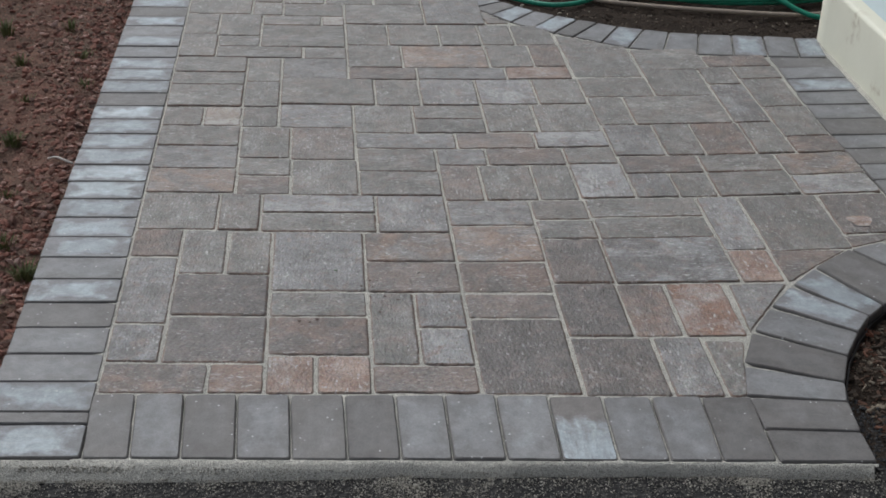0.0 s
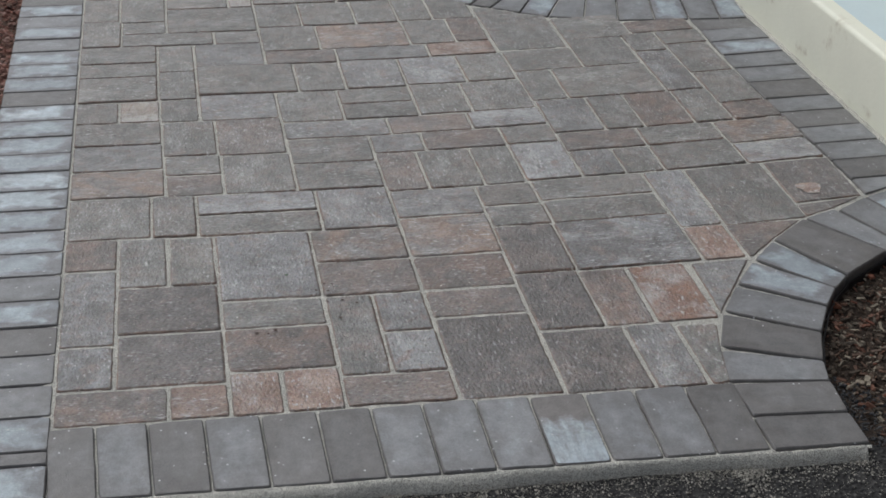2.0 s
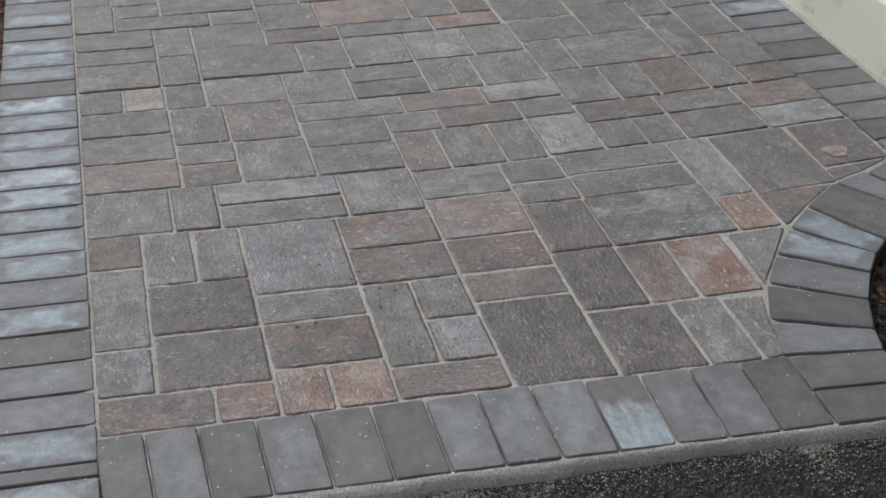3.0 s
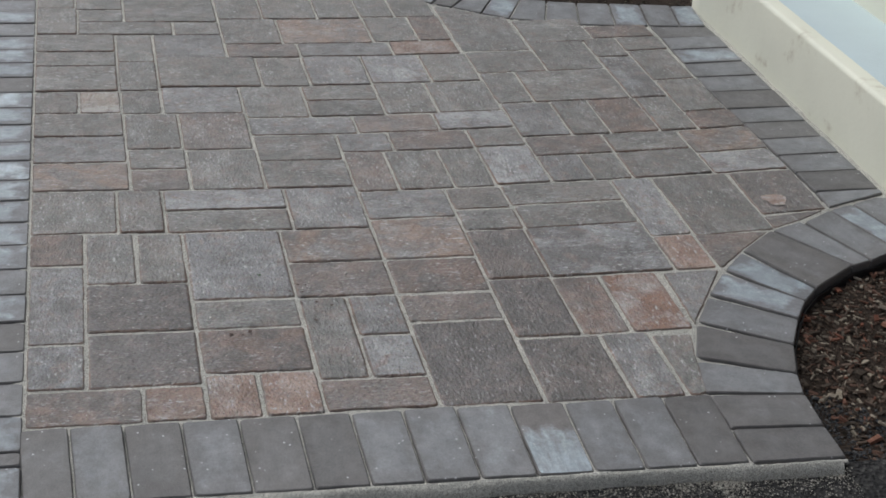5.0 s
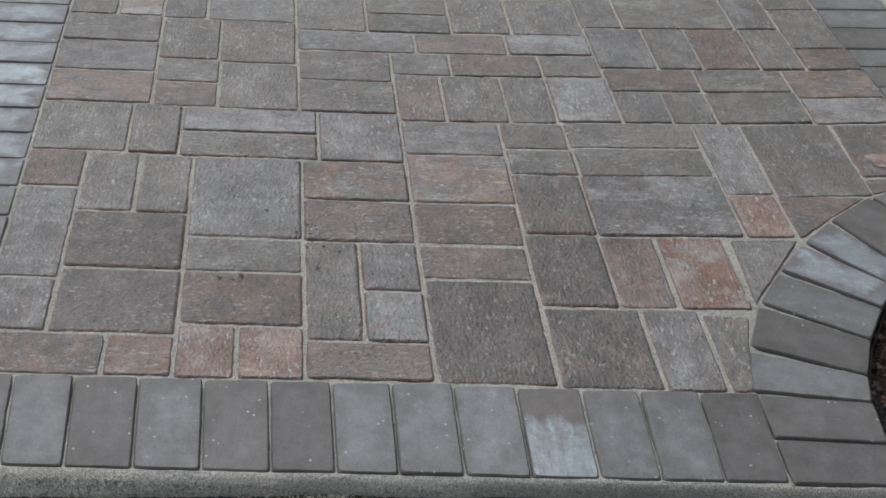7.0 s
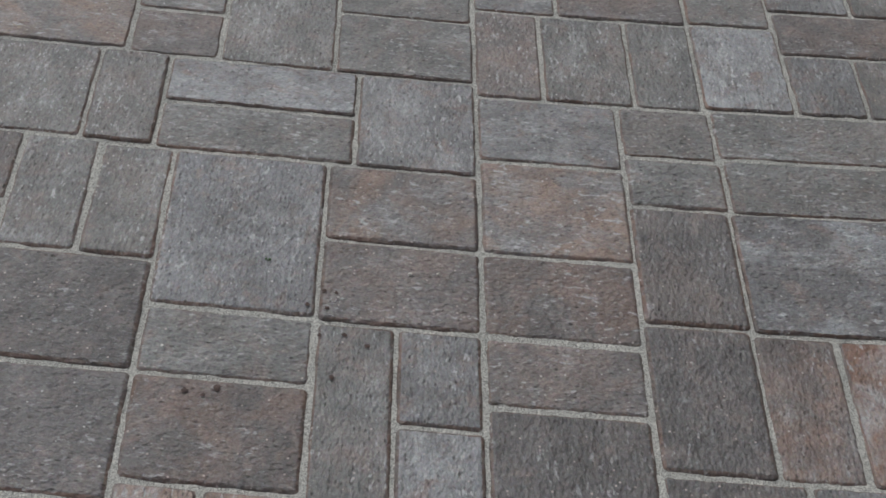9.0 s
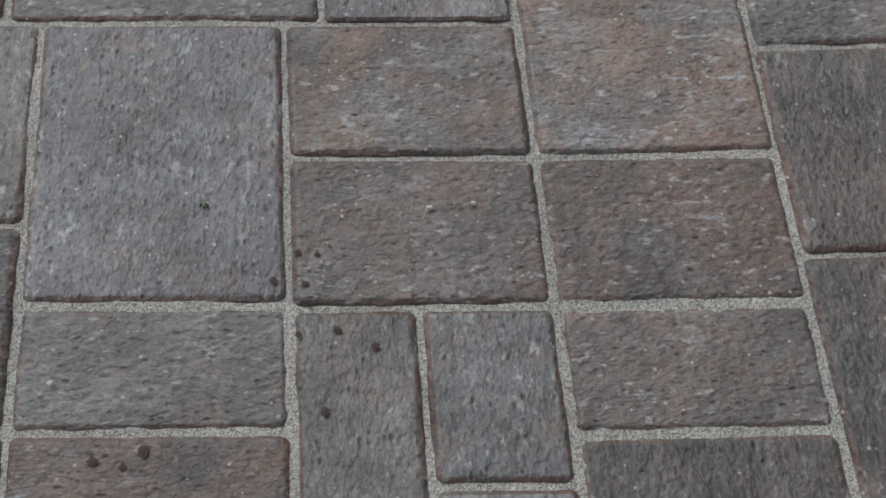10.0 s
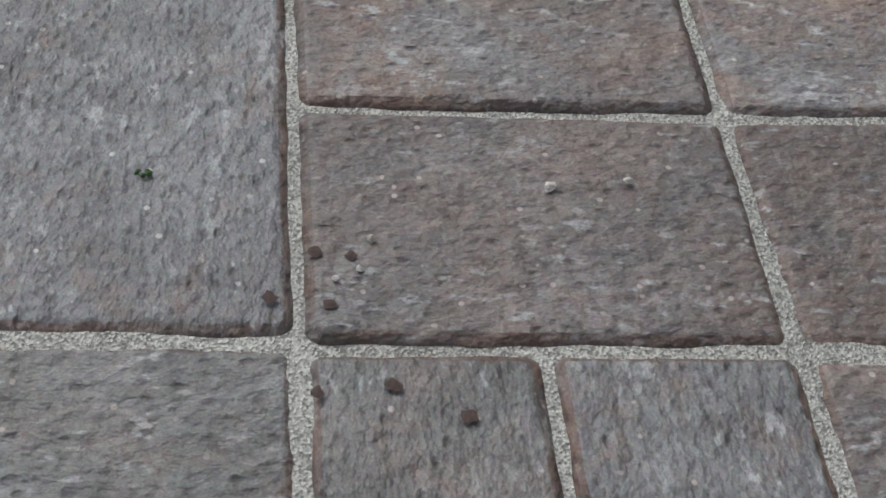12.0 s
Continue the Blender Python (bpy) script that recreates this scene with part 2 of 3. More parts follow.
M_SAND, M_ASPHALT = jointing_sand(), asphalt()
M_CLAY = earth("red_clay_soil", (0.185, 0.108, 0.084), (0.135, 0.1, 0.078), (0.27, 0.145, 0.108))
M_MULCH = earth("dark_mulch_soil", (0.05, 0.038, 0.03), (0.032, 0.025, 0.02), (0.085, 0.064, 0.05))
M_CLODS = island("clay_clods", (0.09, 0.055, 0.045), [(0.16, 0.08, 0.062), (0.22, 0.1, 0.075), (0.28, 0.145, 0.115), (0.12, 0.08, 0.066), (0.25, 0.13, 0.1), (0.4, 0.28, 0.24)])
M_CHIPS = island("wood_chips", (0.022, 0.017, 0.013), [(0.055, 0.042, 0.032), (0.09, 0.062, 0.045), (0.07, 0.058, 0.046), (0.15, 0.075, 0.052), (0.1, 0.082, 0.066), (0.3, 0.26, 0.2)])
M_CRUMBS = island("mulch_crumbs", (0.012, 0.009, 0.008), [(0.03, 0.022, 0.018), (0.06, 0.042, 0.032), (0.03, 0.025, 0.02), (0.1, 0.075, 0.06), (0.34, 0.3, 0.25)])
M_STONES = island("dark_gravel", (0.02, 0.022, 0.025), [(0.05, 0.052, 0.056), (0.035, 0.036, 0.04), (0.1, 0.1, 0.1)], 0.6)
M_GRAINS = island("sand_grains", (0.16, 0.15, 0.13), [(0.3, 0.285, 0.25), (0.42, 0.405, 0.36)], 0.9)
M_STEP = painted_concrete("cream_painted_concrete", (0.79, 0.79, 0.67), (0.3, 0.22, 0.13))
M_TREAD = painted_concrete("pale_blue_painted_concrete", (0.56, 0.66, 0.68), (0.42, 0.47, 0.44))
# dull tone, so that the unseen wall throws little light back
M_SIDING = plain("grey_brown_render", (0.16, 0.145, 0.13), 0.9, 30.0, 0.2, 0.004)
M_BLACK = plain("black_plastic", (0.012, 0.012, 0.013), 0.45)
M_HOSE = plain("green_vinyl", (0.015, 0.23, 0.15), 0.32, 60.0, 0.25)
M_HOSE_PALE = plain("beige_vinyl", (0.33, 0.27, 0.22), 0.5, 60.0, 0.2)
M_GRASS = island("grass_blades", (0.08, 0.1, 0.04), [(0.11, 0.14, 0.05), (0.17, 0.16, 0.08)], 0.6)
M_TWIG = plain("bleached_twig", (0.55, 0.52, 0.48), 0.8)
M_BRICK = plain("red_brick", (0.26, 0.1, 0.075), 0.85, 90.0, 0.3, 0.003)
M_MUD = plain("dried_mud", (0.08, 0.052, 0.044), 0.8, 300.0, 0.4)
M_PEBBLE = island("pale_pebbles", (0.42, 0.37, 0.32), [(0.62, 0.58, 0.52), (0.75, 0.72, 0.68)], 0.7)
M_MOSS = plain("green_moss", (0.06, 0.12, 0.04), 0.9, 400.0, 0.5, 0.003)


# ---- building helpers ----
def mesh_of(name, verts, faces, mats, slots=None, smooth=False):
    me = bpy.data.meshes.new(name)
    me.from_pydata(verts, [], faces)
    for mat in mats:
        me.materials.append(mat)
    if slots:
        me.polygons.foreach_set("material_index", slots)
    if smooth:
        me.polygons.foreach_set("use_smooth", [True] * len(faces))
    me.update()
    return me


def part(name, bm, material, parent, label=""):
    me = bpy.data.meshes.new(name)
    bm.to_mesh(me)
    bm.free()
    me.materials.append(material)
    ob = new(name, me)
    ob.parent = parent
    if label:
        tagged(ob, label)
    return ob


def fbm(x, y, scale, seed=0.0, octaves=4):
    return noise.fractal((x * scale + seed, y * scale - seed, seed * 0.37), 0.9, 2.1, octaves)


def patch(name, x0, x1, y0, y1, step, height, keep, material):
    """A ground sheet over a rectangle; height(x, y) lifts it, keep(x, y) cuts its outline."""
    nx, ny = int((x1 - x0) / step) + 1, int((y1 - y0) / step) + 1
    verts, faces, at = [], [], {}
    for j in range(ny + 1):
        for i in range(nx + 1):
            x, y = x0 + (x1 - x0) * i / nx, y0 + (y1 - y0) * j / ny
            verts.append((x, y, height(x, y)))
    for j in range(ny):
        for i in range(nx):
            a = j * (nx + 1) + i
            cx, cy = x0 + (x1 - x0) * (i + 0.5) / nx, y0 + (y1 - y0) * (j + 0.5) / ny
            if keep(cx, cy):
                faces.append((a, a + 1, a + nx + 2, a + nx + 1))
    return new(name, mesh_of(name, verts, faces, [material], smooth=True))


def bits(name, places, shape, material):
    """Many loose bits as one mesh: places of (x, y, z, size), shape(rng, size) gives verts and faces round the origin."""
    rng = random.Random(name)
    verts, faces = [], []
    for x, y, z, s in places:
        vs, fs = shape(rng, s)
        e = Euler((rng.uniform(-0.4, 0.4), rng.uniform(-0.4, 0.4), rng.uniform(0, 6.3))).to_matrix()
        k = len(verts)
        for v in vs:
            w = e @ Vector(v)
            verts.append((x + w.x, y + w.y, z + w.z))
        faces += [tuple(k + i for i in f) for f in fs]
    return new(name, mesh_of(name, verts, faces, [material]))


def chip(rng, s):
    """A splintered flake of wood or bark."""
    l, w, h = s, s * rng.uniform(0.1, 0.55) ** 1.0, s * rng.uniform(0.05, 0.16)
    j = lambda: rng.uniform(0.65, 1.0)
    vs = [(-l * j() / 2, -w * j() / 2, -h), (l * j() / 2, -w * j() / 2, -h), (l * j() / 2, w * j() / 2, -h), (-l * j() / 2, w * j() / 2, -h),
          (-l * j() / 2.2, -w * j() / 2.4, h), (l * j() / 2.2, -w * j() / 2.4, h * j()), (l * j() / 2.2, w * j() / 2.4, h), (-l * j() / 2.2, w * j() / 2.4, h * j())]
    return vs, [(0, 3, 2, 1), (4, 5, 6, 7), (0, 1, 5, 4), (1, 2, 6, 5), (2, 3, 7, 6), (3, 0, 4, 7)]


ball = bmesh.new()
bmesh.ops.create_icosphere(ball, subdivisions=1, radius=1.0)
BALL = [tuple(v.co) for v in ball.verts]
BALL_FACES = [tuple(v.index for v in f.verts) for f in ball.faces]
ball.free()


def clod(rng, s):
    """A rough lump: a jittered octahedron-like stone."""
    if s > 0.009:
        vs = []
        for x, y, z in BALL:
            r = s * 0.5 * rng.uniform(0.5, 1.12)
            vs.append((x * r, y * r * 0.85, z * r * 0.7))
        return vs, BALL_FACES
    ring = [(math.cos(a) * s * 0.5 * rng.uniform(0.7, 1.1), math.sin(a) * s * 0.5 * rng.uniform(0.6, 1.1), s * rng.uniform(-0.12, 0.12)) for a in (0.2, 1.3, 2.4, 3.5, 4.5, 5.5)]
    vs = ring + [(s * rng.uniform(-0.12, 0.12), s * rng.uniform(-0.12, 0.12), s * rng.uniform(0.25, 0.42)), (0, 0, -s * 0.35)]
    return vs, [(i, (i + 1) % 6, 6) for i in range(6)] + [((i + 1) % 6, i, 7) for i in range(6)]


# ---- the plan: outlines shared by several pieces ----
LEFT_FRONT, LEFT_BACK = Vector((-0.543, -0.066)), Vector((-0.734, 2.5))
FAN_IN = [(0.778, -0.219), (0.773, -0.115), (0.766, -0.002), (0.787, 0.12), (0.835, 0.255), (0.898, 0.36), (0.969, 0.46), (1.047, 0.548), (1.154, 0.641), (1.254, 0.685)]
FAN_OUT = [(0.965, -0.22), (0.962, -0.122), (0.965, -0.018), (0.979, 0.054), (1.014, 0.156), (1.064, 0.253), (1.11, 0.324), (1.157, 0.375), (1.289, 0.469), (1.346, 0.489)]
CURVE_OUT = [(1.484, 2.232), (1.402, 2.23), (1.296, 2.244), (1.19, 2.259), (1.077, 2.267), (0.976, 2.282), (0.892, 2.31), (0.803, 2.34), (0.735, 2.379), (0.667, 2.411), (0.594, 2.453), (0.52, 2.505), (0.458, 2.56), (0.408, 2.612), (0.352, 2.662), (0.286, 2.712)]
CURVE_IN = [(1.469, 2.035), (1.375, 2.031), (1.27, 2.04), (1.157, 2.048), (1.035, 2.055), (0.925, 2.083), (0.81, 2.115), (0.724, 2.165), (0.634, 2.222), (0.57, 2.258), (0.498, 2.31), (0.425, 2.372), (0.36, 2.455), (0.301, 2.536), (0.242, 2.608), (0.174, 2.679)]
WALL_A, WALL_B = Vector((1.485, 2.239)), Vector((1.566, 0.595))


def wall_x(y):
    return WALL_A.x + (WALL_B.x - WALL_A.x) * (WALL_A.y - y) / (WALL_A.y - WALL_B.y)


def left_x(y):
    return LEFT_FRONT.x + (LEFT_BACK.x - LEFT_FRONT.x) * (y - LEFT_FRONT.y) / (LEFT_BACK.y - LEFT_FRONT.y)


def inside(poly, x, y):
    hit = False
    for (ax, ay), (bx, by) in zip(poly, poly[1:] + poly[:1]):
        if (ay > y) != (by > y) and x < (bx - ax) * (y - ay) / (by - ay) + ax:
            hit = not hit
    return hit


BED_RIGHT = FAN_OUT + [(1.432, 0.534), (1.493, 0.566), (1.564, 0.595), (4.0, 0.6), (4.0, -0.229)]
BED_BACK = CURVE_OUT + [(0.286, 4.5), (5.0, 4.5), (5.0, 2.239)]

# ---- ground ----
ground = patch("ground", -150, 150, -150, 150, 20, lambda x, y: -0.14, lambda x, y: True, M_CLAY)
tagged(ground, "bare reddish ground reaching the horizon", "ground", kind="structure")

road = patch("road", -6, 6, -7, -0.2, 0.08, lambda x, y: -0.026 + 0.003 * fbm(x, y, 1.5) + 0.0015 * fbm(x, y, 14), lambda x, y: True, M_ASPHALT)
tagged(road, "dark worn asphalt driveway with exposed aggregate", "road", kind="structure")


FAN_BAND = FAN_IN + [(1.345, 0.742), (1.42, 0.772), (1.5, 0.8), (1.56, 0.8), (1.56, 0.59)] + FAN_OUT[::-1]
CURVE_BAND = CURVE_IN + CURVE_OUT[::-1]


def in_border(x, y):
    """True over the dry-laid border stones, whose tight joints are hardly filled."""
    if -0.212 < y < -0.016 and x < 0.96 or x < left_x(y) - 0.02 or x > 1.36 - 0.04 * y and y > 0.8:
        return True
    return inside(FAN_BAND, x, y) or inside(CURVE_BAND, x, y)


def sand_height(x, y):
    """Level with the rims between the stones; in front it slopes down and dives under the asphalt, farther out on the soil side."""
    bed = -0.0033 + 0.0011 * fbm(x, y, 24, 3.0) + 0.001 * fbm(x, y, 5, 9.0)
    if y < -0.219:
        reach = max(0.01, 0.019 + 0.026 * max(0.0, 0.25 - x) + 0.007 * fbm(x, 0.3, 5, 1.0))
        return bed - 0.025 * ((-0.219 - y) / reach) ** 2 + 0.0016 * fbm(x, y, 45, 2.0)
    return bed - (0.0035 + 0.004 * fbm(x, y, 9, 5.0) if in_border(x, y) else 0.0)


def sand_keep(x, y):
    if any(inside(bed, x + dx, y + dy) for bed in (BED_RIGHT, BED_BACK) for dx, dy in ((0.014, 0), (-0.014, 0), (0, 0.014), (0, -0.014))) or x > wall_x(y) + 0.03:
        return False
    if y < -0.226:
        return -0.78 < x < 0.955
    return x > left_x(y) - 0.19


sand = patch("sand_bed", -1.0, 1.6, -0.2185, 4.3, 0.012, sand_height, sand_keep, M_SAND)
tagged(sand, "pale grey jointing sand between the pavers", "sand", kind="structure")
strip = patch("sand_strip", -0.98, 0.97, -0.33, -0.2185, 0.003, sand_height, sand_keep, M_SAND)
tagged(strip, "sandy haunch along the front edge of the pavers", "sand", kind="structure")


def clay_height(x, y):
    edge = left_x(y) - 0.205 - x
    return -0.03 + 0.016 * fbm(x, y, 5, 7.0) + 0.013 * fbm(x, y, 20, 8.0, 5) - 0.015 * math.exp(-max(0, edge) / 0.05)


clay = patch("soil_bed", -2.2, -0.6, -0.21, 4.0, 0.011, clay_height, lambda x, y: x < left_x(y) - 0.2, M_CLAY)
tagged(clay, "loose reddish clay soil with clods beside the path", "soil", kind="structure")


def mulch_height(x, y):
    return -0.04 + 0.01 * fbm(x, y, 7, 4.0) + 0.006 * fbm(x, y, 25, 5.0)


mulch_front = patch("mulch_bed", 0.93, 4.0, -0.25, 0.62, 0.02, mulch_height, lambda x, y: inside(BED_RIGHT, x, y), M_MULCH)
tagged(mulch_front, "dark planting bed soil under wood chips", "planting bed", kind="structure")
mulch_back = patch("mulch_bed", 0.25, 5.0, 2.2, 4.5, 0.03, mulch_height, lambda x, y: inside(BED_BACK, x, y), M_MULCH)
tagged(mulch_back, "dark fine mulch soil behind the curved border", "planting bed", kind="structure")

# ---- cream steps beside the path ----
step_block = tagged(new("entry_steps"), "cream painted concrete steps with pale blue treads", "steps")


def step_body(name, y0, y1, push, height, depth, material, parent, round_by=0.014):
    """One solid step along the wall line: a profile with a rounded nosing, swept along y."""
    prof = [(0.0, -0.12), (0.0, 0.0), (0.002, height * 0.5), (0.002, height - round_by)]
    prof += [(0.002 + round_by * (1 - math.cos(a)), height - round_by + round_by * math.sin(a)) for a in (0.4, 0.8, 1.2, 1.57)]
    prof += [(0.055, height + 0.0005), (depth, height), (depth, -0.12)]
    n, verts, faces = 24, [], []
    for k in range(n + 1):
        y = y0 + (y1 - y0) * k / n
        for dx, z in prof:
            verts.append((wall_x(y) + push + dx + 0.0015 * fbm(y, z, 6, 2.0), y, z))
    m = len(prof)
    for k in range(n):
        for i in range(m):
            a, b = k * m + i, k * m + (i + 1) % m
            faces.append((a, a + m, b + m, b))
    faces += [tuple(range(m)), tuple(reversed(range(n * m, n * m + m)))]
    slots = [1 if (f[0] % m) == 8 and len(f) == 4 else 0 for f in faces]
    ob = new(name, mesh_of(name, verts, faces, [material, M_TREAD], slots))
    for f in ob.data.polygons:
        f.use_smooth = len(f.vertices) == 4
    ob.parent = parent
    return ob


step_body("lower_step", 2.236, 0.598, 0.0, 0.2, 1.18, M_STEP, step_block)
step_body("upper_step", 2.236, 0.598, 0.3, 0.385, 0.88, M_STEP, step_block)

# unseen house wall, added where the steps lead up, to block side sky light
house = patch("wall_house", -3.0, 6.5, 0.0, 4.6, 0.5, lambda x, y: 0.0, lambda x, y: True, M_SIDING)
house.matrix_world = Matrix.Translation((2.85, 0, -0.1)) @ Matrix(((0, 0, 1, 0), (1, 0, 0, 0), (0, 1, 0, 0), (0, 0, 0, 1)))
for f in house.data.polygons:
    f.use_smooth = False
thick = house.modifiers.new("thickness", "SOLIDIFY")
thick.thickness, thick.offset = 0.2, 0.0
tagged(house, "unseen plain grey-brown wall added beyond the steps to block side light", "wall", kind="structure")

bm = bmesh.new()
bmesh.ops.create_cube(bm, size=1.0, matrix=Matrix.Translation((1.672, 0.547, -0.005)) @ Matrix.Diagonal((0.2, 0.092, 0.062, 1)))
bmesh.ops.bevel(bm, geom=bm.edges[:], offset=0.004, segments=2, affect="EDGES")
me = bpy.data.meshes.new("brick")
bm.to_mesh(me)
bm.free()
me.materials.append(M_BRICK)
tagged(new("brick", me), "red brick lying against the end of the steps", "brick")

# ---- loose matter ----
rng = random.Random(11)


def strew(count, x0, x1, y0, y1, keep, height, small, large, sink=0.0):
    out = []
    while len(out) < count:
        x, y = rng.uniform(x0, x1), rng.uniform(y0, y1)
        if keep(x, y):
            s = small * (large / small) ** (rng.random() ** 2.2)
            out.append((x, y, height(x, y) + s * (0.12 - sink), s))
    return out


chips = bits("wood_chips", strew(15000, 0.96, 2.0, -0.22, 0.59, lambda x, y: inside(BED_RIGHT, x, y) and (x > 1.02 or y > 0.02), mulch_height, 0.004, 0.03), chip, M_CHIPS)
tagged(chips, "brown and pale wood chips covering the planting bed", "wood chips", kind="stuff")
bark = island("orange_bark", (0.11, 0.045, 0.03), [(0.17, 0.07, 0.045), (0.2, 0.1, 0.07)])
slivers = island("pale_splinters", (0.25, 0.2, 0.15), [(0.36, 0.31, 0.25), (0.3, 0.26, 0.2)])
tagged(bits("bark_pieces", strew(120, 1.02, 1.7, -0.15, 0.55, lambda x, y: inside(BED_RIGHT, x, y) and x > 1.06, lambda x, y: mulch_height(x, y) + 0.007, 0.01, 0.04), chip, bark), "rust-coloured bark pieces among wood chips", "bark", kind="stuff")
tagged(bits("wood_splinters", strew(260, 1.02, 1.8, -0.18, 0.57, lambda x, y: inside(BED_RIGHT, x, y) and x > 1.05, lambda x, y: mulch_height(x, y) + 0.006, 0.008, 0.03), chip, slivers), "pale slender wood splinters on the bed", "splinters", kind="stuff")
gravel = bits("dark_gravel", strew(1600, 0.95, 1.25, -0.24, 0.1, lambda x, y: inside(BED_RIGHT, x, y) and x + 1.2 * y < 1.07, mulch_height, 0.004, 0.013), clod, M_STONES)
tagged(gravel, "blue-black crushed stone at the corner of the bed", "gravel", kind="stuff")
crumbs = bits("mulch_crumbs", strew(3800, 0.3, 1.7, 2.24, 3.1, lambda x, y: inside(BED_BACK, x, y), mulch_height, 0.006, 0.022), chip, M_CRUMBS)
tagged(crumbs, "fine dark mulch crumbs with a few pale splinters", "mulch", kind="stuff")
clods = bits("clay_clods", strew(16000, -1.6, -0.74, -0.2, 3.0, lambda x, y: x < left_x(y) - 0.2 and rng.random() < 0.16 + 0.9 * math.exp((x - left_x(y) + 0.25) / 0.14), clay_height, 0.0035, 0.036, 0.1), clod, M_CLODS)
tagged(clods, "crumbled red-brown clay clods along the border", "soil clods", kind="stuff")
spill = bits("sand_grains", strew(11000, -0.8, 0.97, -0.42, -0.235, lambda x, y: rng.random() < math.exp((y + 0.245) / 0.04) * (0.25 + max(0.0, fbm(x, y, 9, 6.0)) * 2), lambda x, y: max(-0.024, sand_height(x, y)) if y > -0.246 else -0.024, 0.0018, 0.0055), clod, M_GRAINS)
tagged(spill, "loose sand grains spilled onto the asphalt edge", "sand grains", kind="stuff")

# ---- the paved path ----
path = tagged(new("pavement"), "paved path of mixed brown and grey concrete pavers", "pavement", kind="structure")
count = [0]


def stone(corners, tone, gap=0.0027, lift=None):
    """One paver over the given outline: worn rounded corners, a chamfered rim, sides down into the sand."""
    rg = random.Random(count[0] * 7 + 3)
    count[0] += 1
    pts = [Vector(p) for p in corners]
    if sum(a.x * b.y - a.y * b.x for a, b in zip(pts, pts[1:] + pts[:1])) < 0:
        pts.reverse()
    mid = sum(pts, Vector((0, 0))) / len(pts)
    edges = [(b - a) for a, b in zip(pts, pts[1:] + pts[:1])]
    longest = max(edges, key=lambda e: e.length)
    turn = math.atan2(longest.y, longest.x)
    near = tone.isalpha() and 0.1 < mid.y < 0.8 and -0.45 < mid.x < 0.65
    lift = max(-0.001, rg.gauss(0, 0.001)) if lift is None else lift
    tilt = Vector((rg.gauss(0, 0.004), rg.gauss(0, 0.004)))

    def inset(by):
        out = []
        n = len(pts)
        for i in range(n):
            a, b, c = pts[i - 1], pts[i], pts[(i + 1) % n]
            d0, d1 = (b - a).normalized(), (c - b).normalized()
            n0, n1 = Vector((-d0.y, d0.x)), Vector((-d1.y, d1.x))
            den = max(0.35, 1 + n0.dot(n1))
            out.append(b + (n0 + n1) * (by / den))
        return out

    def outline(by, wobble, seed, nick):
        q, ring = inset(by), []
        for i in range(len(q)):
            a, b, c = q[i - 1], q[i], q[(i + 1) % len(q)]
            back, ahead = (a - b), (c - b)
            cut = min(nick, back.length * 0.3, ahead.length * 0.3)
            start, corner_end = b + back.normalized() * cut, b + ahead.normalized() * cut
            ring.append(start)
            ring.append(b + (start + corner_end - 2 * b) * 0.22)
            ring.append(corner_end)
            nxt = c + (b - c).normalized() * min(nick, ahead.length * 0.3)
            run = nxt - corner_end
            k = max(1, int((pts[(i + 1) % len(pts)] - pts[i]).length / (0.0036 if near else 0.011 if tone.isalpha() else 0.02)))
            for s in range(1, k):
                p = corner_end + run * (s / k)
                side = Vector((-run.y, run.x)).normalized()
                ring.append(p + side * wobble * (noise.noise((p.x * 48, p.y * 48, seed)) + 0.5 * noise.noise((p.x * 150, p.y * 150, seed))))
        return ring

    def local(p, z):
        d = p - mid
        return (d.x * math.cos(-turn) - d.y * math.sin(-turn), d.x * math.sin(-turn) + d.y * math.cos(-turn), z + lift + tilt.dot(d))

    verts, faces, slots = [], [], []
    if near and len(pts) == 4:
        # a fine grid carries the moulded relief, the rolled rim and the worn corners of the stones seen closest
        q, seed = inset(gap), count[0] * 3.1
        wide, deep = (q[1] - q[0]).length, (q[3] - q[0]).length
        nx, ny, worn = int(wide / 0.0023), int(deep / 0.0023), 0.0075
        roll = 0.0046 + 0.001 * rg.random()
        for j in range(ny + 1):
            for i in range(nx + 1):
                u, v = i / nx * wide, j / ny * deep
                a, b = max(0.0, worn - u, worn - wide + u) / worn, max(0.0, worn - v, worn - deep + v) / worn
                if a and b:
                    # the square corner is drawn in to a quarter circle
                    a2, b2 = a * math.sqrt(1 - b * b / 2), b * math.sqrt(1 - a * a / 2)
                    u += (a - a2) * worn * (1 if u < wide / 2 else -1)
                    v += (b - b2) * worn * (1 if v < deep / 2 else -1)
                    edge = worn * (1 - min(1.0, math.hypot(a2, b2)))
                else:
                    edge = min(u, wide - u, v, deep - v)
                s, t = u / wide, v / deep
                p = q[0] * (1 - s) * (1 - t) + q[1] * s * (1 - t) + q[2] * s * t + q[3] * (1 - s) * t
                x, y, _ = local(p, 0.0)
                ragged = edge + 0.0022 * noise.noise((p.x * 55, p.y * 55, seed)) + 0.0013 * noise.noise((p.x * 170, p.y * 170, seed))
                rise = min(1.0, max(0.0, (ragged - 0.0018) / (roll - 0.0018)))
                fall = 1 - rise * rise * (3 - 2 * rise)
                h = 0.0006 * noise.fractal((x * 60, y * 75, seed), 0.95, 2.1, 3)
                h -= 0.0014 * max(0.0, noise.noise((x * 120, y * 170, seed + 5)) - 0.28)
                if edge < 1e-6:
                    p = p + (mid - p).normalized() * 0.0012 * noise.noise((p.x * 60, p.y * 60, seed + 2))
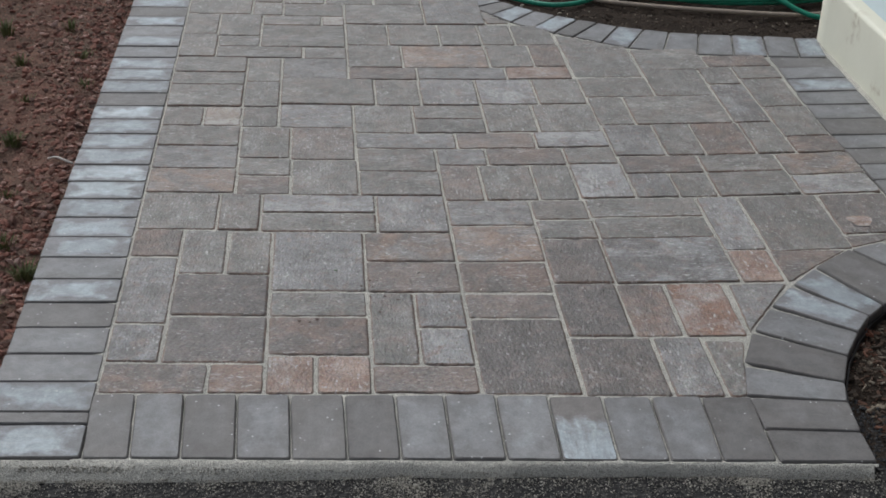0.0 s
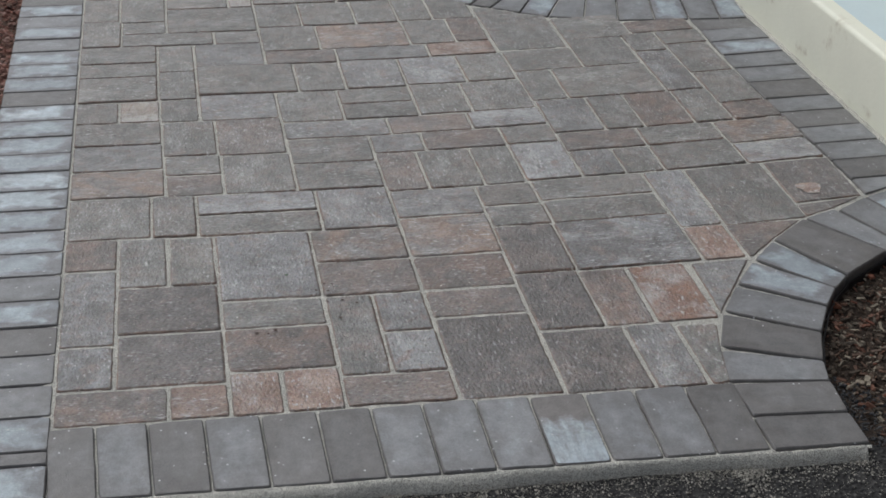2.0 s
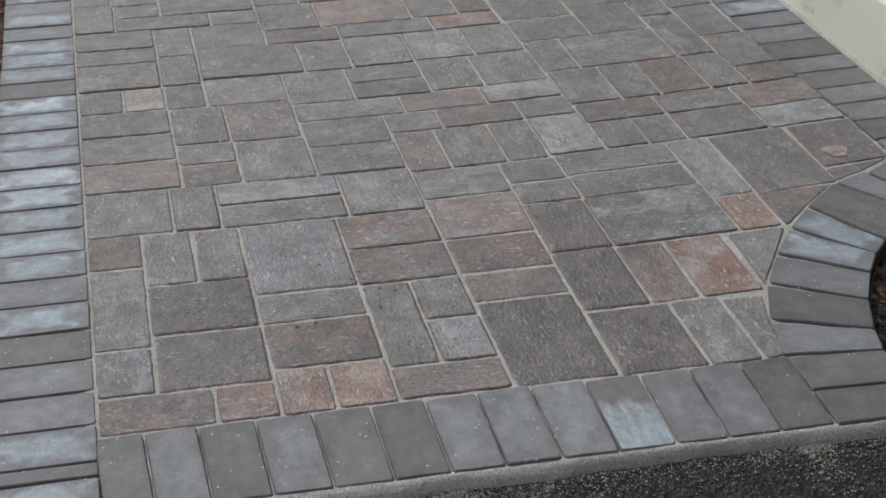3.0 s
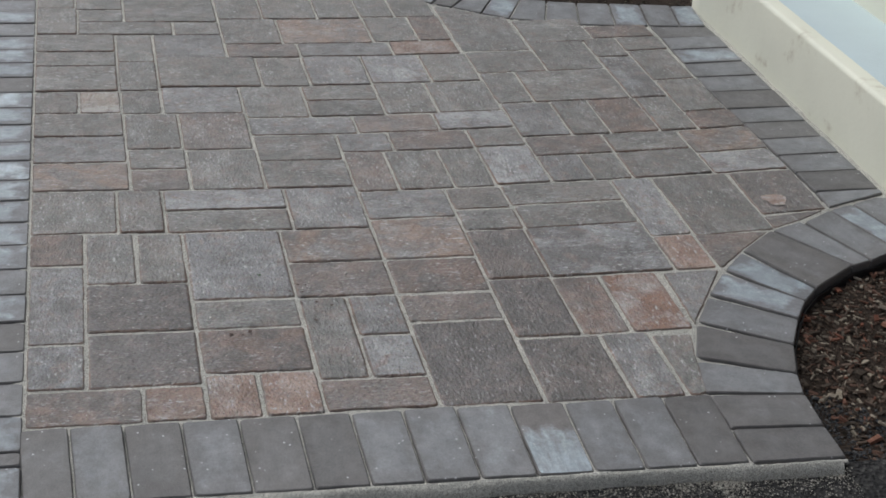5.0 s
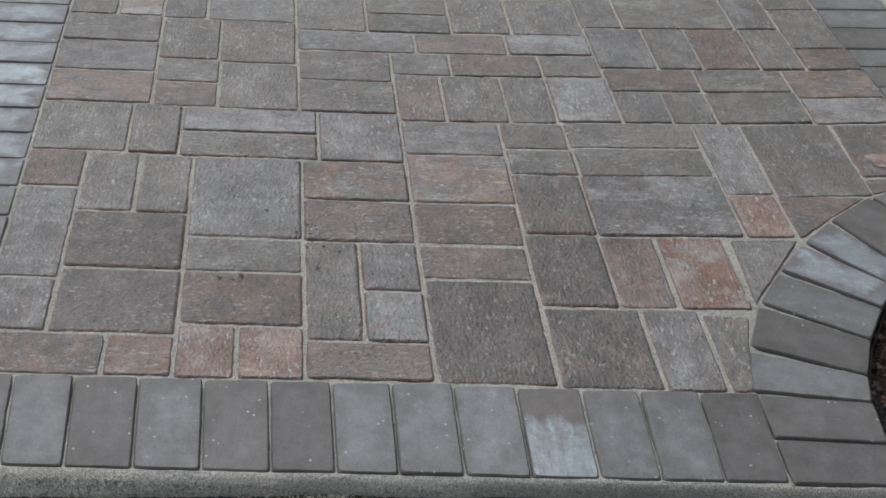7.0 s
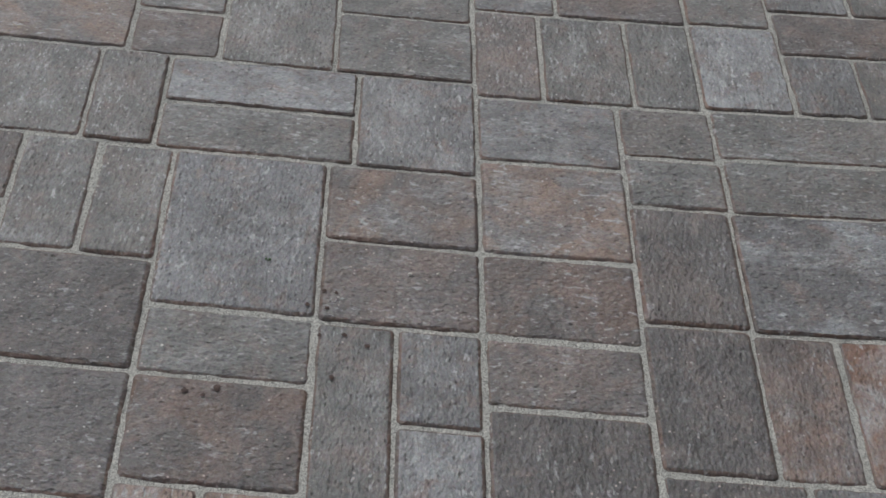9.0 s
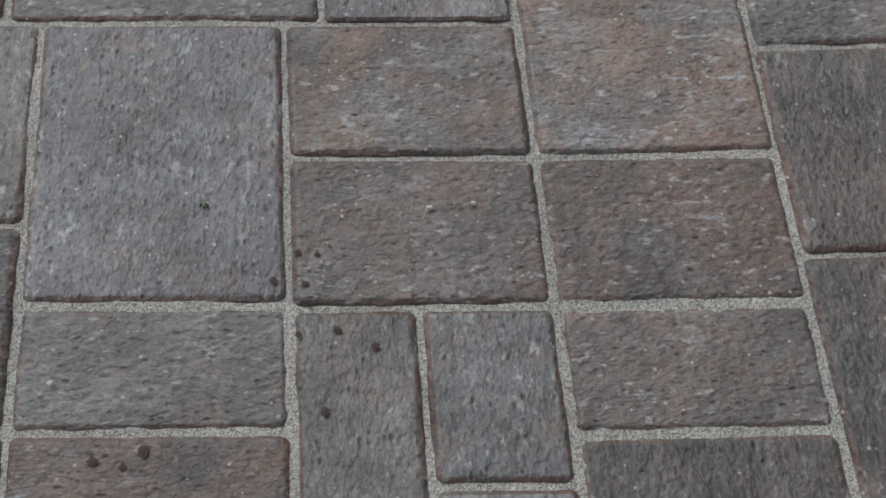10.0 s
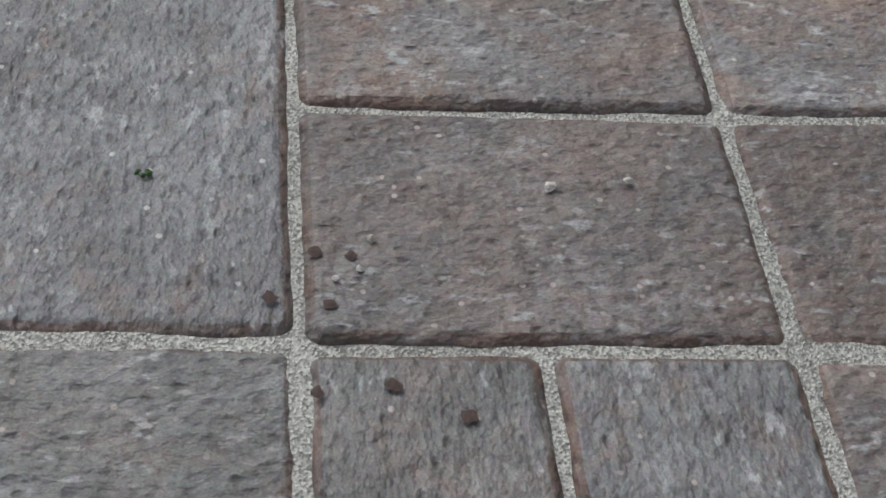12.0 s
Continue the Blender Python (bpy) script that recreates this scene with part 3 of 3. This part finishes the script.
                verts.append(local(p, h * min(1.0, edge / 0.004) - 0.0026 * fall - 0.0014 * max(0.0, 1 - edge / 0.002)))
        w = nx + 1
        for j in range(ny):
            for i in range(nx):
                faces.append((j * w + i, j * w + i + 1, (j + 1) * w + i + 1, (j + 1) * w + i))
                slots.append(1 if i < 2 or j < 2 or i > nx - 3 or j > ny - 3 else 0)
        loop = list(range(w)) + [j * w + nx for j in range(1, ny + 1)] + [ny * w + i for i in range(nx - 1, -1, -1)] + [j * w for j in range(ny - 1, 0, -1)]
        k = len(verts)
        verts += [(verts[i][0], verts[i][1], -0.05) for i in loop]
        for i in range(len(loop)):
            j = (i + 1) % len(loop)
            faces.append((k + i, k + j, loop[j], loop[i]))
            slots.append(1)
    else:
        field = tone.isalpha()
        wob = 0.0018 if field else 0.0008
        rings = [(outline(gap + by, wob, count[0] * 1.7 + by * 50, cut), z) for by, z, cut in
                 ((0.0, -0.05, 0.006), (0.0, -0.0062, 0.006), (0.0011, -0.0022, 0.007), (0.0036 if field else 0.003, 0.0, 0.009))]
        n = len(rings[0][0])
        for ring, z in rings:
            for p in ring:
                verts.append(local(p, z + (0.0008 * noise.noise((p.x * 45, p.y * 45, 9.0)) if z > -0.04 else 0)))
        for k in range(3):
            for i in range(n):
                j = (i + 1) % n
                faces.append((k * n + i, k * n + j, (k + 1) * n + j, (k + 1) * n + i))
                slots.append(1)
        faces.append(tuple(range(3 * n, 4 * n)))
        slots.append(0)
    # rim slot: reddish edge with its painted shade; dark grey on border stones
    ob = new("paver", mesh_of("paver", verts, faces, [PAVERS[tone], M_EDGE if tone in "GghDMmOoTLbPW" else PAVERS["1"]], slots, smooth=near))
    ob.location, ob.rotation_euler = (mid.x, mid.y, 0), (0, 0, turn)
    ob.parent = path
    return ob


LEAN = math.tan(radians(3.7))


def place(u, v):
    """Path coordinates to the world: the courses lean a little and bow towards the steps."""
    x, y = u - v * LEAN, v
    for _ in range(4):
        y = v + 0.0436 * max(x, 0.0) ** 2 * min(1.0, max(0.0, 0.2 + y / 0.9))
        x = u - y * LEAN
    return x, y


def lay(tones, rects):
    """Field pavers as (u, v, width, depth)."""
    for tone, (u, v, w, d) in zip(tones, rects):
        if w < 0.05:
            continue
        if u < -0.5:
            near, far = (left_x(v) + v * LEAN, left_x(v + d) + (v + d) * LEAN)
            stone([place(near, v), place(u + w, v), place(u + w, v + d), place(far, v + d)], tone)
            continue
        stone([place(u, v), place(u + w, v), place(u + w, v + d), place(u, v + d)], tone)


lay("GgDMOOODmGLDbMWoDgbm", (
    (0.725, -0.008, 0.042, 0.228), (0.617, -0.007, 0.107, 0.229), (0.435, -0.005, 0.182, 0.228), (-0.539, -0.001, 0.209, 0.115), (-0.213, -0.001, 0.104, 0.146),
    (-0.108, -0, 0.116, 0.145), (-0.33, -0, 0.117, 0.113), (0.227, 0, 0.208, 0.3), (0.007, 0.004, 0.22, 0.104), (0.008, 0.108, 0.105, 0.307),
    (0.113, 0.108, 0.114, 0.151), (-0.434, 0.113, 0.221, 0.194), (-0.548, 0.115, 0.113, 0.156), (-0.213, 0.145, 0.221, 0.161), (0.696, 0.221, 0.138, 0.233),
    (0.583, 0.222, 0.112, 0.232), (0.437, 0.223, 0.147, 0.235), (0.113, 0.259, 0.113, 0.156), (-0.535, 0.271, 0.102, 0.311), (0.226, 0.3, 0.211, 0.115),
))
lay("GDmMhObDGGTTMGLGGgGG", (
    (-0.214, 0.305, 0.222, 0.114), (-0.434, 0.307, 0.219, 0.189), (0.008, 0.415, 0.218, 0.149), (0.226, 0.415, 0.214, 0.149), (-0.215, 0.419, 0.223, 0.298),
    (0.886, 0.452, 0.105, 0.156), (0.587, 0.454, 0.298, 0.224), (0.44, 0.458, 0.148, 0.222), (-0.321, 0.496, 0.107, 0.224), (-0.434, 0.497, 0.112, 0.228),
    (0.008, 0.564, 0.218, 0.153), (0.226, 0.564, 0.217, 0.19), (-0.539, 0.582, 0.106, 0.144), (0.996, 0.596, 0.214, 0.309), (0.884, 0.608, 0.111, 0.299),
    (0.592, 0.678, 0.292, 0.117), (0.443, 0.68, 0.149, 0.106), (0.044, 0.716, 0.181, 0.212), (-0.25, 0.718, 0.294, 0.107), (-0.357, 0.722, 0.107, 0.212),
))
lay("GgGGLmGGLGGLgGGmTTGG", (
    (-0.541, 0.725, 0.184, 0.212), (0.225, 0.754, 0.218, 0.147), (0.443, 0.787, 0.146, 0.116), (0.588, 0.795, 0.296, 0.114), (-0.25, 0.825, 0.294, 0.105),
    (0.224, 0.901, 0.108, 0.222), (0.332, 0.902, 0.143, 0.222), (0.474, 0.903, 0.109, 0.222), (1.179, 0.903, 0.22, 0.125), (0.954, 0.906, 0.225, 0.154),
    (0.848, 0.908, 0.106, 0.154), (0.583, 0.91, 0.148, 0.22), (0.732, 0.91, 0.117, 0.152), (0.004, 0.929, 0.22, 0.153), (-0.177, 0.929, 0.181, 0.226),
    (-0.321, 0.932, 0.144, 0.115), (-0.546, 0.937, 0.224, 0.154), (1.178, 1.028, 0.222, 0.145), (-0.323, 1.047, 0.146, 0.116), (0.955, 1.06, 0.223, 0.117),
))
lay("mGggmGmGMGMGggmLGGGG", (
    (0.73, 1.062, 0.225, 0.118), (0.002, 1.082, 0.221, 0.154), (-0.549, 1.091, 0.225, 0.156), (0.223, 1.123, 0.141, 0.115), (0.364, 1.125, 0.219, 0.118),
    (0.583, 1.13, 0.145, 0.115), (-0.182, 1.155, 0.182, 0.227), (-0.326, 1.163, 0.144, 0.221), (1.25, 1.173, 0.146, 0.119), (1.135, 1.175, 0.114, 0.231),
    (0.988, 1.178, 0.147, 0.229), (0.875, 1.179, 0.113, 0.228), (0.726, 1.18, 0.149, 0.226), (0, 1.237, 0.289, 0.112), (0.289, 1.241, 0.226, 0.114),
    (0.515, 1.245, 0.211, 0.115), (-0.54, 1.246, 0.214, 0.147), (1.248, 1.292, 0.141, 0.234), (-0.001, 1.348, 0.177, 0.215), (0.176, 1.352, 0.211, 0.107),
))
lay("GGgGPGGbGGGGGGGgLGGG", (
    (0.387, 1.358, 0.151, 0.218), (0.539, 1.36, 0.185, 0.216), (-0.22, 1.383, 0.219, 0.18), (-0.33, 1.385, 0.109, 0.158), (-0.442, 1.393, 0.113, 0.148),
    (-0.541, 1.393, 0.099, 0.148), (0.721, 1.406, 0.111, 0.225), (1.13, 1.406, 0.116, 0.318), (0.832, 1.407, 0.298, 0.227), (0.176, 1.459, 0.211, 0.107),
    (1.245, 1.526, 0.141, 0.24), (-0.555, 1.541, 0.222, 0.181), (-0.333, 1.542, 0.112, 0.212), (-0.221, 1.563, 0.291, 0.222), (0.07, 1.564, 0.139, 0.218),
    (0.209, 1.566, 0.178, 0.22), (0.387, 1.576, 0.181, 0.213), (0.568, 1.577, 0.151, 0.216), (0.719, 1.632, 0.223, 0.169), (0.942, 1.634, 0.188, 0.248),
))
lay("GGGGmggOGGMGGTGMGGGG", (
    (-0.553, 1.723, 0.221, 0.113), (1.13, 1.724, 0.114, 0.157), (-0.333, 1.754, 0.112, 0.22), (1.244, 1.766, 0.15, 0.116), (-0.008, 1.783, 0.219, 0.111),
    (-0.221, 1.785, 0.212, 0.188), (0.211, 1.787, 0.286, 0.11), (0.497, 1.792, 0.212, 0.113), (0.714, 1.803, 0.225, 0.302), (-0.56, 1.836, 0.227, 0.141),
    (1.171, 1.882, 0.22, 0.109), (0.942, 1.86, 0.229, 0.204), (-0.01, 1.894, 0.181, 0.214), (0.171, 1.895, 0.283, 0.213), (0.455, 1.901, 0.147, 0.218),
    (0.601, 1.907, 0.108, 0.214), (-0.154, 1.972, 0.145, 0.112), (-0.444, 1.975, 0.289, 0.112), (-0.56, 1.978, 0.117, 0.23), (-0.301, 2.085, 0.29, 0.225),
))
lay("GGGGGGGGPGgGGGGGGGG", (
    (-0.444, 2.087, 0.143, 0.108), (-0.011, 2.108, 0.145, 0.223), (0.133, 2.108, 0.177, 0.223), (0.31, 2.108, 0.14, 0.223), (0.45, 2.118, 0.115, 0.213),
    (0.565, 2.12, 0.14, 0.208), (-0.45, 2.195, 0.149, 0.232), (-0.554, 2.208, 0.104, 0.225), (-0.093, 2.31, 0.082, 0.103), (-0.301, 2.31, 0.208, 0.107),
    (0.271, 2.331, 0.215, 0.283), (-0.012, 2.331, 0.283, 0.224), (-0.231, 2.414, 0.218, 0.145), (-0.342, 2.422, 0.112, 0.15), (-0.57, 2.431, 0.228, 0.255),
    (0.098, 2.555, 0.174, 0.193), (-0.08, 2.557, 0.178, 0.184), (-0.235, 2.56, 0.155, 0.196), (-0.342, 2.572, 0.108, 0.137),
))

# field pieces cut to the border
stone([(0.727, -0.004), (0.768, 0.0), (0.787, 0.12), (0.806, 0.218), (0.711, 0.222)], "G")
stone([(0.815, 0.467), (0.962, 0.476), (0.9, 0.371), (0.836, 0.268), (0.823, 0.246)], "g")
stone([(0.951, 0.641), (1.15, 0.648), (1.055, 0.562), (0.974, 0.482), (0.961, 0.482)], "m")
stone([(1.152, 0.96), (1.338, 0.974), (1.345, 0.748), (1.16, 0.727)], "D")
stone([(1.16, 0.722), (1.333, 0.744), (1.25, 0.692), (1.16, 0.652)], "m")
stone([(0.567, 2.24), (0.634, 2.215), (0.72, 2.16), (0.808, 2.112), (0.575, 2.108)], "G")
stone([(0.301, 2.52), (0.425, 2.36), (0.338, 2.346)], "G")

# border: a soldier course along the front
front = [-0.558, -0.468, -0.371, -0.266, -0.16, -0.052, 0.05, 0.149, 0.252, 0.358, 0.467, 0.566, 0.668, 0.772]
for k, (x0, x1) in enumerate(zip(front, front[1:])):
    lean0, lean1 = 0.028 - 0.0019 * k, 0.028 - 0.0019 * (k + 1)
    stone([(x0 + lean0, -0.217), (x1 + lean1, -0.218), (x1, 0.002), (x0, -0.002)], "1212112225221"[k], 0.0013)

# border: headers down the clay side
marks = [-0.216, -0.107, -0.066] + [-0.066 + 0.1069 * k for k in range(1, 39)]
for k, (y0, y1) in enumerate(zip(marks, marks[1:])):
    jut = 0.006 * noise.noise((k * 1.7, 0.0, 4.0))
    stone([(left_x(y0) - 0.21 + jut, y0 - 0.002), (left_x(y0), y0), (left_x(y1), y1), (left_x(y1) - 0.21 + jut, y1 - 0.002)],
          "41322132333443334133323231323132323213232"[k % 41], 0.0013)

# border: the fan round the front planting bed
for k in range(len(FAN_IN) - 1):
    a, b, c, d = (Vector(q) for q in (FAN_IN[k], FAN_OUT[k], FAN_OUT[k + 1], FAN_IN[k + 1]))
    wide, narrow = (d - a).length, (c - b).length
    if wide > narrow + 0.008:
        half = (d - a).normalized() * (max(narrow, wide * 0.86) + 0.004) / 2
        a, d = (a + d) / 2 - half, (a + d) / 2 + half
    back = 0.007 if k > 1 else 0.0
    back_a, back_d = (a - b).normalized() * back, (d - c).normalized() * back
    stone([a + back_a, b, c, d + back_d], "112123312"[k], 0.0013)
stone([(1.254, 0.685), (1.346, 0.489), (1.432, 0.534), (1.345, 0.742)], "2", 0.0013)
stone([(1.345, 0.742), (1.432, 0.534), (1.493, 0.566), (1.42, 0.772)], "3", 0.0013)
stone([(1.42, 0.772), (1.493, 0.566), (1.56, 0.6), (1.552, 0.72), (1.541, 0.8), (1.5, 0.805)], "2", 0.0013)

# border: headers along the steps
side = [(1.35, 0.752, 0.822), (1.35, 0.84, 0.847), (1.34, 0.95, 0.96), (1.332, 1.055, 1.068), (1.323, 1.16, 1.174), (1.31, 1.268, 1.28), (1.3, 1.366, 1.378), (1.29, 1.49, 1.503), (1.283, 1.604, 1.62), (1.28, 1.712, 1.732), (1.278, 1.826, 1.845), (1.276, 1.93, 1.945), (1.27, 2.036, 2.033)]
for k, ((x0, y0, z0), (x1, y1, z1)) in enumerate(zip(side, side[1:])):
    stone([(x0, y0), (wall_x(z0) - 0.022, z0), (wall_x(z1) - 0.022, z1), (x1, y1)], "212212122321"[k], 0.0013)

# border: the curve round the back planting bed
for k in range(len(CURVE_IN) - 1):
    stone([CURVE_IN[k], CURVE_OUT[k], CURVE_OUT[k + 1], CURVE_IN[k + 1]], "323222321323123"[k], 0.0013)

# the path goes on beyond the curve
for row in range(7):
    v = 2.62 + 0.215 * row
    u = -0.58
    while u < 0.22:
        w = rng.choice((0.145, 0.215, 0.295))
        stone([place(u, v), place(u + w, v), place(u + w, v + 0.212), place(u, v + 0.212)], rng.choice("GGGgm"))
        u += w

# ---- small things ----
bm = bmesh.new()
loop = []
for x, y in FAN_OUT + [(1.432, 0.534), (1.493, 0.566), (1.56, 0.592)]:
    d = (Vector((x, y)) - Vector((1.5, -0.1))).normalized()
    loop.append([bm.verts.new((x - d.x * o, y - d.y * o, z)) for o, z in ((0.002, -0.07), (0.002, -0.02), (0.0055, -0.02), (0.0055, -0.07))])
for a, b in zip(loop, loop[1:]):
    for i in range(4):
        bm.faces.new((a[i], b[i], b[(i + 1) % 4], a[(i + 1) % 4]))
me = bpy.data.meshes.new("paver_edging")
bm.to_mesh(me)
bm.free()
me.materials.append(M_BLACK)
tagged(new("paver_edging", me), "thin black plastic edging strip against the curved pavers", "edging")


def tube(name, pts, radius, material, sides=10):
    """A hose or stick swept along points."""
    fine = []
    P = [Vector(p) for p in pts]
    P = [2 * P[0] - P[1]] + P + [2 * P[-1] - P[-2]]
    for a, b, c, d in zip(P, P[1:], P[2:], P[3:]):
        for k in range(6):
            t = k / 6
            fine.append(0.5 * (2 * b + (c - a) * t + (2 * a - 5 * b + 4 * c - d) * t * t + (3 * b - a - 3 * c + d) * t**3))
    fine.append(P[-2])
    verts, faces = [], []
    for i, p in enumerate(fine):
        way = (fine[min(i + 1, len(fine) - 1)] - fine[max(i - 1, 0)]).normalized()
        s = way.cross(Vector((0, 0, 1))).normalized()
        u = s.cross(way)
        for k in range(sides):
            a = 2 * math.pi * k / sides
            verts.append(p + (s * math.cos(a) + u * math.sin(a)) * radius)
    for i in range(len(fine) - 1):
        for k in range(sides):
            a, b = i * sides + k, i * sides + (k + 1) % sides
            faces.append((a, b, b + sides, a + sides))
    faces += [tuple(reversed(range(sides))), tuple(range(len(verts) - sides, len(verts)))]
    return new(name, mesh_of(name, [tuple(v) for v in verts], faces, [material], smooth=True))


coil, hr = [], random.Random(5)
cx, cy, rx, ry = 1.3, 3.0, 0.56, 0.32
for k in range(92):
    a = -2.5 + k * 0.4
    if k % 8 == 0:
        nx, ny, nrx, nry = 1.28 + hr.uniform(-0.14, 0.12), 3.0 + hr.uniform(-0.03, 0.06), hr.uniform(0.44, 0.66), hr.uniform(0.24, 0.38)
    cx, cy, rx, ry = cx + (nx - cx) * 0.2, cy + (ny - cy) * 0.2, rx + (nrx - rx) * 0.2, ry + (nry - ry) * 0.2
    coil.append((cx + rx * math.cos(a), cy + ry * math.sin(a), -0.024 + 0.0009 * k + 0.011 * math.sin(k * 0.77) + hr.uniform(-0.004, 0.004)))
tagged(tube("garden_hose", coil, 0.0095, M_HOSE), "green garden hose in a loose tangled coil on mulch", "hose")
tagged(tube("garden_hose", [(0.3, 3.0, -0.02), (0.4, 2.79, -0.022), (0.5, 2.69, -0.022), (0.6, 2.645, -0.022), (0.7, 2.67, -0.02), (0.8, 2.74, -0.01), (0.95, 2.79, 0.01), (1.2, 2.84, 0.03)], 0.0095, M_HOSE), "green garden hose trailing along the curved border", "hose")
tagged(tube("garden_hose", [(0.6, 2.85, -0.02), (0.7, 2.76, -0.02), (0.803, 2.687, -0.018), (0.95, 2.645, -0.02), (1.13, 2.605, -0.02), (1.363, 2.565, -0.02), (1.52, 2.555, -0.02), (1.66, 2.6, -0.02), (1.8, 2.7, -0.02)], 0.0085, M_HOSE_PALE),
       "pale beige garden hose lying on the mulch", "hose")
tagged(tube("garden_hose", [(1.1, 2.95, 0.13), (1.27, 2.76, 0.1), (1.4, 2.64, 0.04), (1.52, 2.545, -0.01), (1.62, 2.5, -0.02)], 0.0095, M_HOSE), "green hose end hanging down towards the steps", "hose")

tagged(tube("twig", [(-0.925, 1.172, -0.012), (-0.9, 1.166, -0.005), (-0.876, 1.15, -0.006), (-0.85, 1.14, -0.012)], 0.003, M_TWIG, 6), "bleached white twig lying on red soil", "twig")


def tuft(x, y, blades, tall):
    verts, faces = [], []
    rg = random.Random(int(x * 1000))
    z = clay_height(x, y) - 0.005
    for _ in range(blades):
        a, r = rg.uniform(0, 6.28), rg.uniform(0, 0.028)
        bx, by, h = x + r * math.cos(a), y + r * math.sin(a), tall * rg.uniform(0.5, 1.0)
        lean = rg.uniform(0.2, 0.9) * h
        sx, sy = -math.sin(a) * 0.0016, math.cos(a) * 0.0016
        k = len(verts)
        verts += [(bx - sx, by - sy, z), (bx + sx, by + sy, z), (bx + lean * 0.4 * math.cos(a) + sx, by + lean * 0.4 * math.sin(a) + sy, z + h * 0.65),
                  (bx + lean * 0.4 * math.cos(a) - sx, by + lean * 0.4 * math.sin(a) - sy, z + h * 0.65), (bx + lean * math.cos(a), by + lean * math.sin(a), z + h)]
        faces += [(k, k + 1, k + 2, k + 3), (k + 3, k + 2, k + 4)]
    return tagged(new("grass_tuft", mesh_of("grass_tuft", verts, faces, [M_GRASS])), "small green grass tuft in red soil", "grass", "grass tufts in the soil")


for x, y, b, h in ((-0.98, 0.95, 30, 0.03), (-1.1, 1.62, 35, 0.035), (-0.95, 1.75, 25, 0.03), (-1.02, 2.05, 30, 0.035), (-0.87, 0.36, 60, 0.04), (-0.83, 0.54, 110, 0.045), (-1.06, 1.3, 90, 0.04), (-0.92, 0.69, 45, 0.04), (-1.2, 1.95, 50, 0.05), (-1.33, 2.25, 60, 0.06), (-1.12, 2.3, 40, 0.05)):
    tuft(x, y, b, h)

# dark mud spots, pale pebbles and a crumb of moss on the pavers
verts, faces = [], []
for x, y, r in ((-0.033, 0.439, 0.0045), (-0.014, 0.466, 0.004), (0.002, 0.464, 0.0035), (-0.007, 0.436, 0.004), (0.021, 0.393, 0.005), (0.052, 0.378, 0.0045), (-0.011, 0.389, 0.0035), (0.013, 0.322, 0.0045), (-0.163, 0.281, 0.005), (-0.125, 0.289, 0.006), (-0.14, 0.276, 0.004)):
    k, r = len(verts), r * 0.8
    verts += [(x + r * (1 + 0.6 * noise.noise((x * 90, y * 90, i * 0.8))) * math.cos(i * 0.63), y + r * (1 + 0.6 * noise.noise((x * 90, y * 90, i * 0.8))) * math.sin(i * 0.63), 0.0026) for i in range(10)]
    verts.append((x, y, 0.0031))
    faces += [(k + i, k + (i + 1) % 10, k + 10) for i in range(10)]
tagged(new("mud_spots", mesh_of("mud_spots", verts, faces, [M_MUD])), "dark dried mud spots splashed on the pavers", "mud spots", kind="stuff")
ring = [(1.223 + 0.03 * math.cos(a) * (1 + 0.25 * math.sin(3 * a)), 0.798 + 0.036 * math.sin(a) * (1 + 0.2 * math.cos(2 * a)), 0.0026) for a in (i * 0.42 for i in range(15))]
tagged(new("clay_smear", mesh_of("clay_smear", ring, [tuple(range(15))], [PAVERS["O"]])), "small orange clay smear dried on a paver", "smear")
peb = bits("pebbles", [(x, y, 0.003, s * 1.45) for x, y, s in ((0.096, 0.509, 0.005), (0.134, 0.514, 0.004), (0.006, 0.456, 0.0035), (-0.005, 0.45, 0.003), (0.011, 0.474, 0.004), (0.241, 0.427, 0.003), (-0.204, 0.347, 0.004))], clod, M_PEBBLE)
tagged(peb, "tiny pale pebbles lying on the pavers", "pebbles", kind="stuff")
mo = bits("moss_crumb", [(-0.096 + 0.003 * math.cos(i * 2.4), 0.513 + 0.002 * math.sin(i * 2.4), 0.0026, 0.0034) for i in range(6)], clod, M_MOSS)
tagged(mo, "crumb of green moss on a paver", "moss")
